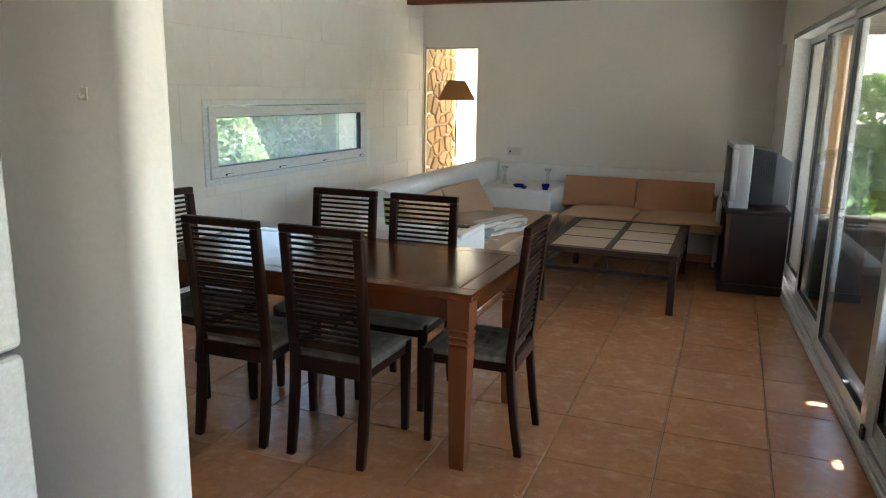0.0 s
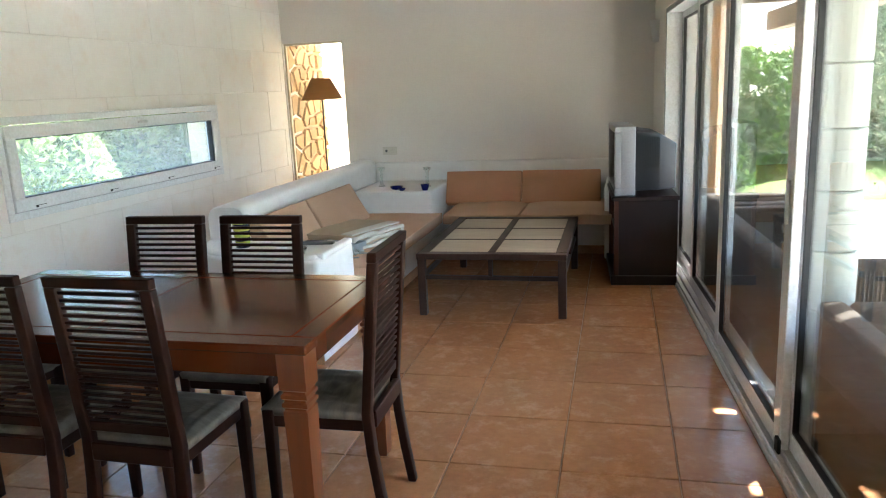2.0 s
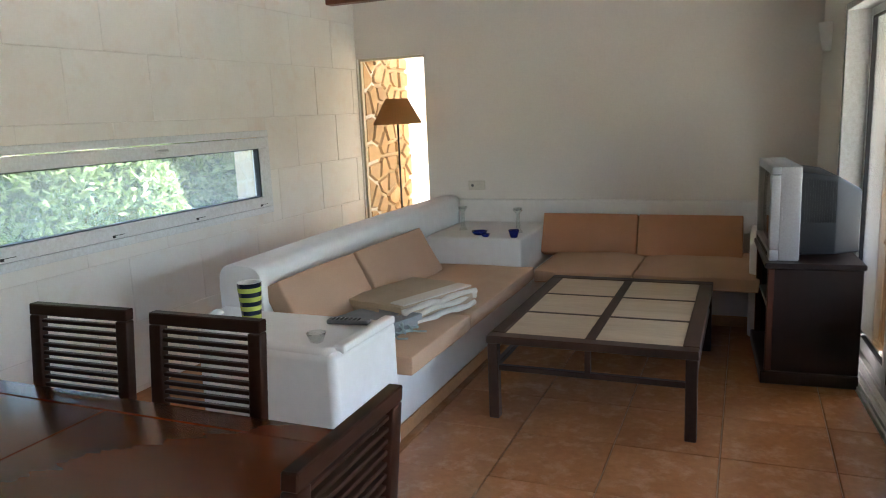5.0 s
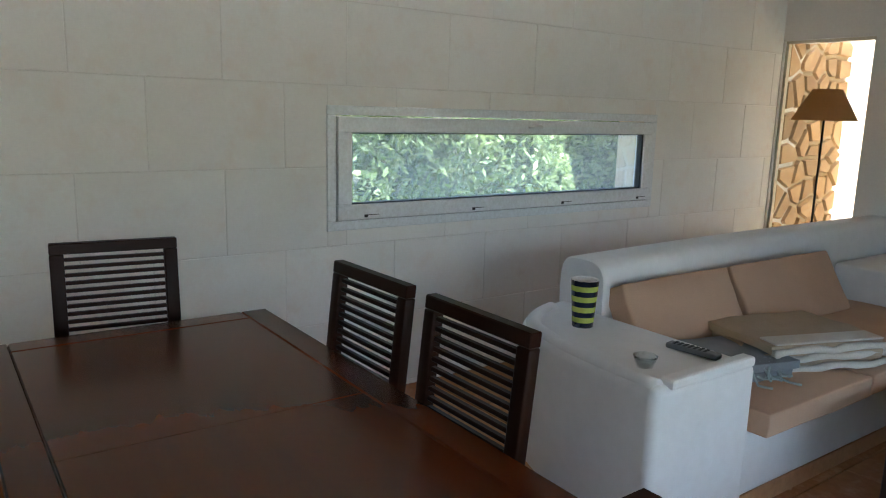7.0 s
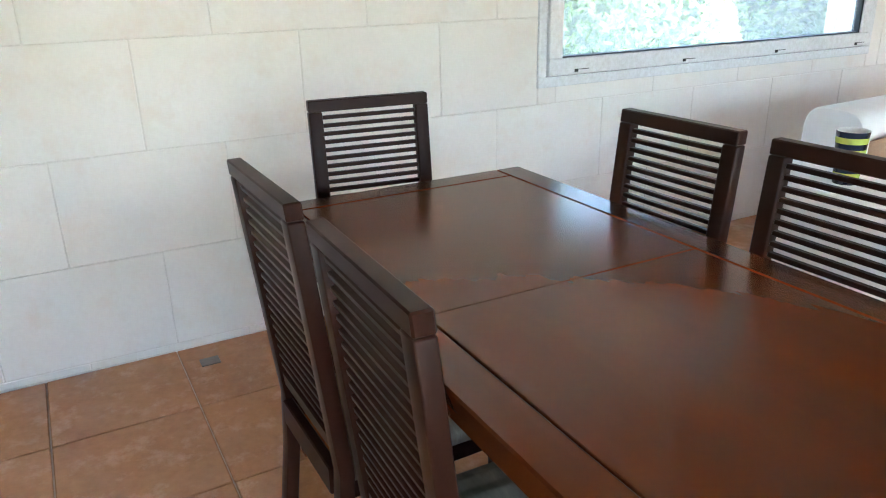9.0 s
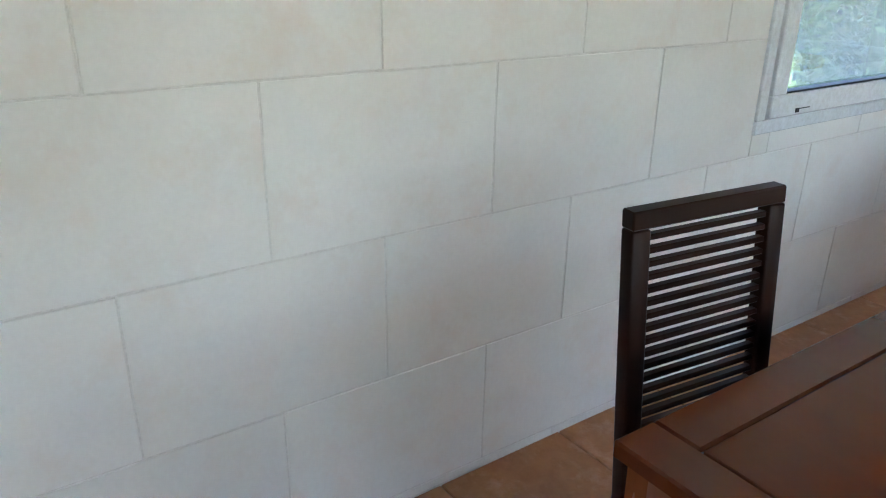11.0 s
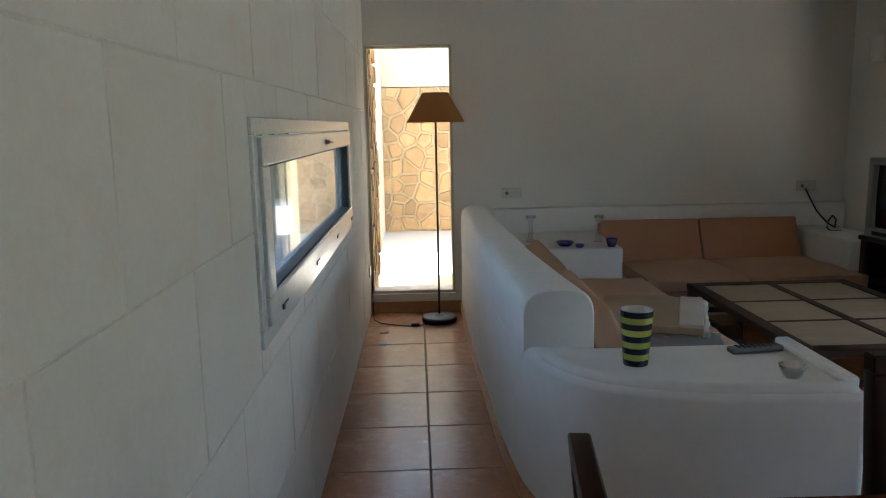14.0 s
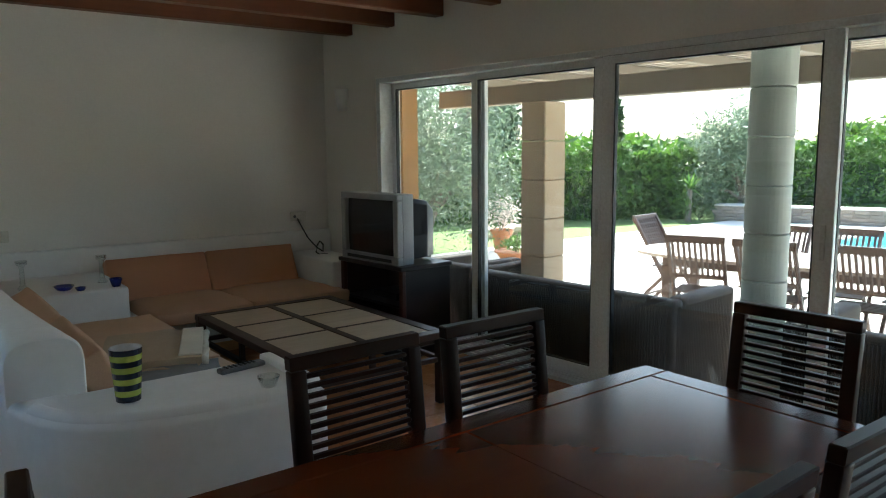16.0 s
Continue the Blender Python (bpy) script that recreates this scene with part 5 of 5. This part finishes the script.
def hedge(name, x0, y0, x1, y1, depth, height, n, size, seed, material, label, kind="hedge", base=T - 0.03):
    """A clipped but uneven hedge along a line."""
    h = empty(name, label=label, category=kind)
    g = np.random.default_rng(seed)
    L = math.hypot(x1 - x0, y1 - y0)
    d = np.array([(x1 - x0) / L, (y1 - y0) / L, 0])
    nrm = np.array([-d[1], d[0], 0])
    s = g.uniform(0, L, n)
    w = g.uniform(-1, 1, n)
    q = g.uniform(0, 1, n)
    edge = g.random(n)
    w = np.where(edge < 0.55, np.sign(w) * (1 - 0.25 * g.random(n)), w)
    q = np.where((edge > 0.5) & (edge < 0.9), 1 - 0.16 * g.random(n) ** 1.5, q)
    lump = 0.10 * np.sin(s * 1.3 + seed) + 0.09 * np.sin(s * 3.1 + 2 * seed) + 0.05 * np.sin(s * 7.7)
    top = height * (1 + 0.55 * lump)
    wide = depth * (1 + lump + 0.25 * np.sin(q * 5 + s * 2))
    c = np.array([x0, y0, base]) + s[:, None] * d + (w * wide / 2)[:, None] * nrm
    c[:, 2] += q * top
    leaves("foliage", c, size, material, h, g, 1.3)
    # dark box closes the gaps; its colour stands in for shade between leaves
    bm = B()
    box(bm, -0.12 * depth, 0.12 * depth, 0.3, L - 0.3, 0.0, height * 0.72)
    core = part("shade_core", bm, M_hedge_in, h, "plain dark box standing in for the hedge's inner shade")
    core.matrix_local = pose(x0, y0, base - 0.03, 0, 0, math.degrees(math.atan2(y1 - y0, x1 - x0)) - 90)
    for ob in h.children:
        tagged(ob, kind="stuff")
    return h


hedge("hedge", 6.99, 19.42, 16.93, 14.45, 1.1, 1.72, 26000, 0.058, 3, M_hedge, "clipped bright green garden hedge")
hedge("hedge", 16.72, 16.18, 30.77, 10.56, 1.2, 1.85, 14000, 0.085, 4, M_hedge, "tall green hedge beyond the pool")
hedge("hedge", 29.69, 11.64, 32.39, -13.22, 1.5, 2.1, 9000, 0.12, 5, M_hedge, "dark green boundary hedge")
hedge("hedge", 4.18, 14.02, 9.26, 20.83, 1.2, 2.0, 14000, 0.058, 6, M_hedge, "clipped green hedge by the lawn")
hedge("oleander_hedge", -2.6, 2.6, -3.55, 13.0, 1.5, 1.95, 58000, 0.036, 7, M_bush, "light green oleander hedge outside the low window", base=-0.08)
hedge("oleander_hedge", -2.15, 10.4, -3.1, 13.6, 0.9, 2.3, 9000, 0.045, 9, M_bush, "bright green shrub beside the yard paving", base=-0.05)
hedge("oleander_hedge", -9.0, 18.6, 1.0, 19.6, 1.4, 2.4, 9000, 0.08, 8, M_bush, "light green shrubs across the yard", base=-0.05)


def tree(name, x, y, trunk_h, crown, n, size, material, label, seed, lean=0.2):
    t = empty(name, pose(x, y, T - 0.05), label, "tree")
    rng = random.Random(seed)
    g = np.random.default_rng(seed)
    bm = B()
    base = [(0, 0, 0), (lean * 0.3, 0.05, trunk_h * 0.5), (lean, 0.0, trunk_h)]
    tube(bm, base, [0.16, 0.12, 0.10], 9)
    part("trunk", bm, M_bark, t, smooth=True)
    clumps = []
    bm = B()
    for k in range(11):
        a = rng.uniform(0, 2 * math.pi)
        rr, zz = rng.uniform(0.25, 1.0) * crown[0], trunk_h + rng.uniform(0.1, 1.0) * crown[1]
        end = (lean + rr * math.cos(a), rr * math.sin(a), zz)
        tube(bm, [(lean, 0, trunk_h - 0.1), (lean + rr * 0.4 * math.cos(a), rr * 0.4 * math.sin(a), trunk_h + (zz - trunk_h) * 0.55), end], [0.06, 0.04, 0.015], 6)
        clumps.append(end)
    part("limbs", bm, M_bark, t, smooth=True)
    idx = g.integers(0, len(clumps), n)
    c = np.array(clumps)[idx] + g.normal(size=(n, 3)) * np.array([crown[0] * 0.27, crown[0] * 0.27, crown[1] * 0.20])
    tagged(leaves("crown", c, size, material, t, g, 2.2), kind="stuff")
    return t


tree("olive_tree", 7.26, 12.61, 0.95, (1.6, 2.2), 32000, 0.021, M_olive, "grey-green olive tree with a twisted trunk", 11, 0.3)
tree("olive_tree", 17.2, 13.1, 0.6, (1.05, 1.75), 14000, 0.034, M_olive, "silvery olive tree beside the pool", 12)
tree("olive_tree", 9.26, 18.45, 1.2, (1.5, 2.3), 4500, 0.055, M_olive, "grey-green olive tree over the hedge", 13)
tree("broad_tree", 29.69, 15.75, 0.9, (1.5, 1.3), 5000, 0.10, M_hedge, "dark green garden tree beyond the pool", 14)
tree("broad_tree", 23.74, 24.07, 0.8, (2.6, 1.1), 4500, 0.12, M_hedge, "green tree far behind the hedge", 15)
tree("pine_tree", 16.18, 21.37, 1.0, (0.95, 1.9), 3500, 0.10, M_pine, "dark pine behind the hedge", 16)


def cypress(x, y, h, seed):
    t = empty("cypress_tree", pose(x, y, T - 0.05), "dark slender cypress tree", "tree")
    bm = B()
    tube(bm, [(0, 0, 0), (0, 0, h * 0.9)], [0.12, 0.03], 8)
    part("trunk", bm, M_bark, t)
    g = np.random.default_rng(seed)
    q = g.uniform(0.05, 1, 2600)
    a = g.uniform(0, 2 * math.pi, 2600)
    r = 0.42 * np.sin(np.pi * (q * 0.82 + 0.16)) * (0.6 + 0.5 * g.random(2600))
    tagged(leaves("crown", np.stack([r * np.cos(a), r * np.sin(a), q * h], 1), 0.085, M_pine, t, g, 1.6), kind="stuff")


cypress(18.55, 18.34, 4.6, 21)


def yucca(x, y, h, seed):
    t = empty("yucca_plant", pose(x, y, T - 0.05), "spiky green yucca plant", "plant")
    rng = random.Random(seed)
    bm = B()
    tube(bm, [(0, 0, 0), (0.05, 0.0, h)], [0.08, 0.06], 8)
    part("stem", bm, M_bark, t)
    for head in (h, h * 0.35):
        bm = B()
        for k in range(34):
            a, e = rng.uniform(0, 6.28), rng.uniform(-0.3, 1.3)
            L = rng.uniform(0.4, 0.6)
            d = Vector((math.cos(a) * math.cos(e), math.sin(a) * math.cos(e), math.sin(e)))
            s = Vector((-math.sin(a), math.cos(a), 0)) * 0.025
            o = Vector((0.05, 0, head))
            tip = o + d * L - Vector((0, 0, 0.1))
            mid = o + d * L * 0.5
            vs = [bm.verts.new(p) for p in (o - s * 0.6, mid - s, tip, mid + s, o + s * 0.6)]
            bm.faces.new(vs)
        part("rosette", bm, M_yucca, t)


yucca(15.85, 13.58, 0.8, 31)
yucca(29.36, 18.23, 2.5, 32)

# low dry stone wall beyond the pool
dry = structure("garden_wall", [(-0.2, 0.2, -6.5, 1.7, -0.1, 0.33)], M_drystone, "low dry-stone garden wall with pale coping", "wall", pose(17.25, 11.75, T, 0, 0, 19.8))
structure("garden_wall_coping", [(-0.26, 0.26, -6.5, 1.7, 0.335, 0.375)], M_terrace, "pale coping of the garden wall", "coping", pose(17.25, 11.75, T, 0, 0, 19.8), bevel=0.01)
rng = random.Random(77)
for r in range(4):
    y = -6.5
    while y < 1.5:
        w = rng.uniform(0.18, 0.42)
        bm = B()
        box(bm, -0.235, -0.19, y + 0.01, y + w - 0.01, 0.003 + 0.082 * r, 0.079 + 0.082 * r, bevel=0.012)
        part("stone", bm, M_drystone, dry)
        y += w
rocks = empty("garden_rocks", pose(10.4, 14.2, T), "pale rough garden rocks on the lawn", "rock")
for k in range(5):
    bm = B()
    bmesh.ops.create_icosphere(bm, subdivisions=2, radius=0.22)
    for v in bm.verts:
        v.co *= 1 + 0.35 * noise.noise(v.co * 4 + Vector((k * 5, 0, 0)))
        v.co.z = v.co.z * 0.6 + 0.08
        v.co += Vector((0.33 * k - 0.6, 0.12 * (k % 2), 0))
    part("rock", bm, M_pillar, rocks)

# fence and beams across the yard that throw striped shade
fence = empty("yard_gate", pose(-3.0, 12.4, -0.05), "pale slatted yard gate", "gate")
for k in range(7):
    bm = B()
    box(bm, -1.6, 1.6, -0.02, 0.02, 0.15 + 0.17 * k, 0.25 + 0.17 * k, bevel=0.004)
    part("slat", bm, M_perg, fence)
for x in (-1.55, 0, 1.55):
    bm = B()
    box(bm, x - 0.04, x + 0.04, 0.021, 0.08, 0, 1.4, bevel=0.004)
    part("post", bm, M_perg, fence)

# ---- pieces: wall blocks, rubble stones, floor tiles ----
rubble(side_wall, Matrix(((0, 0, 1, 0.006), (1, 0, 0, 9.075), (0, 1, 0, 0.16), (0, 0, 0, 1))), 0.90, 2.3, 0.19, 1)
rubble(far_wall, Matrix(((1, 0, 0, -1.0), (0, 0, -1, 13.62), (0, 1, 0, 0.0), (0, 0, 0, 1))), 3.0, 1.95, 0.23, 2)
lining = structure("window_lining", [(-0.27, -0.062, WY1 - 0.030, WY1 - 0.024, WZ0 + 0.03, WZ1 - 0.03)], M_cream_wall, "pale stone-clad reveal of the low window", "reveal")
lining.location.y = -0.012
rubble(lining, Matrix(((1, 0, 0, -0.27), (0, 0, -1, WY1 - 0.030), (0, 1, 0, WZ0 + 0.03), (0, 0, 0, 1))), 0.205, WZ1 - WZ0 - 0.06, 0.13, 4, 0.006, 0.022, M_rubble_pale)

shared = {}


def block_mesh(w, h):
    key = (round(w, 3), round(h, 3))
    if key not in shared:
        bm = B()
        box(bm, -0.022, 0.0, 0.0, w, 0.0, h, bevel=0.002)
        shared[key] = mesh_of("block", bm, M_block)
    return shared[key]


rng = random.Random(4)
COURSE, LONG, JOINT = 0.380, 0.590, 0.003
for c in range(-1, 7):
    z0 = max(0.0, 0.030 + COURSE * c)
    z1 = min(TOP, 0.030 + COURSE * (c + 1))
    y = (3.872 if c % 2 else 3.595) - 10 * LONG
    cuts = [-1.6]
    while y < 9.0:
        if y > -1.55:
            cuts.append(y)
        y += LONG
    cuts.append(8.998)
    for a, b in zip(cuts, cuts[1:]):
        pieces = [(a, b, z0, z1)]
        for hole in ((WY0 + 0.005, WY1 - 0.005, WZ0 + 0.005, WZ1 - 0.005),):
            rest = []
            for p in pieces:
                if p[1] <= hole[0] or p[0] >= hole[1] or p[3] <= hole[2] or p[2] >= hole[3]:
                    rest.append(p)
                    continue
                if p[0] < hole[0]:
                    rest.append((p[0], hole[0], p[2], p[3]))
                if p[1] > hole[1]:
                    rest.append((hole[1], p[1], p[2], p[3]))
                y0, y1 = max(p[0], hole[0]), min(p[1], hole[1])
                if p[2] < hole[2]:
                    rest.append((y0, y1, p[2], hole[2]))
                if p[3] > hole[3]:
                    rest.append((y0, y1, hole[3], p[3]))
            pieces = rest
        for p in pieces:
            w, h = p[1] - p[0] - JOINT, p[3] - p[2] - JOINT
            if w > 0.02 and h > 0.015:
                ob = new("block", block_mesh(w, h))
                ob.parent = wall_west
                ob.location = (rng.uniform(-0.0012, 0.0012), p[0] + JOINT / 2, p[2] + JOINT / 2)

PX, PY = 0.4555, 0.4555
bm = B()
box(bm, 0, PX - 0.005, 0, PY - 0.005, -0.012, 0.0, bevel=0.003)
tile_mesh = mesh_of("tile", bm, M_tile)


def cut_tile(x, y):
    """A tile cut along the foot of the sliding doors."""
    bm = B()
    box(bm, 0, PX - 0.005, 0, PY - 0.005, -0.012, 0.0)
    for v in bm.verts:
        if v.co.x > 0.1:
            v.co.x = min(v.co.x, right_x(y + v.co.y) - 0.004 - x + 0.010 * v.co.y)
    bmesh.ops.bevel(bm, geom=bm.edges[:], offset=0.003, segments=1, affect='EDGES')
    return mesh_of("tile", bm, M_tile)


for i in range(-2, 10):
    for j in range(-21, 6):
        dx, dy = PX * i, PY * j
        x, y = 0.424 + dx - 0.010 * dy, 7.236 + dy + 0.010 * dx
        if x > right_x(y + PY) - 0.03 or y > 8.999 or y < -1.7 or x < -0.2:
            continue
        over = x + PX > right_x(y + PY) - 0.004
        ob = new("tile", cut_tile(x, y) if over else tile_mesh)
        ob.parent = floor
        ob.location = (x, y, rng.uniform(-0.0008, 0.0))
        ob.rotation_euler = (0, 0, 0.010)
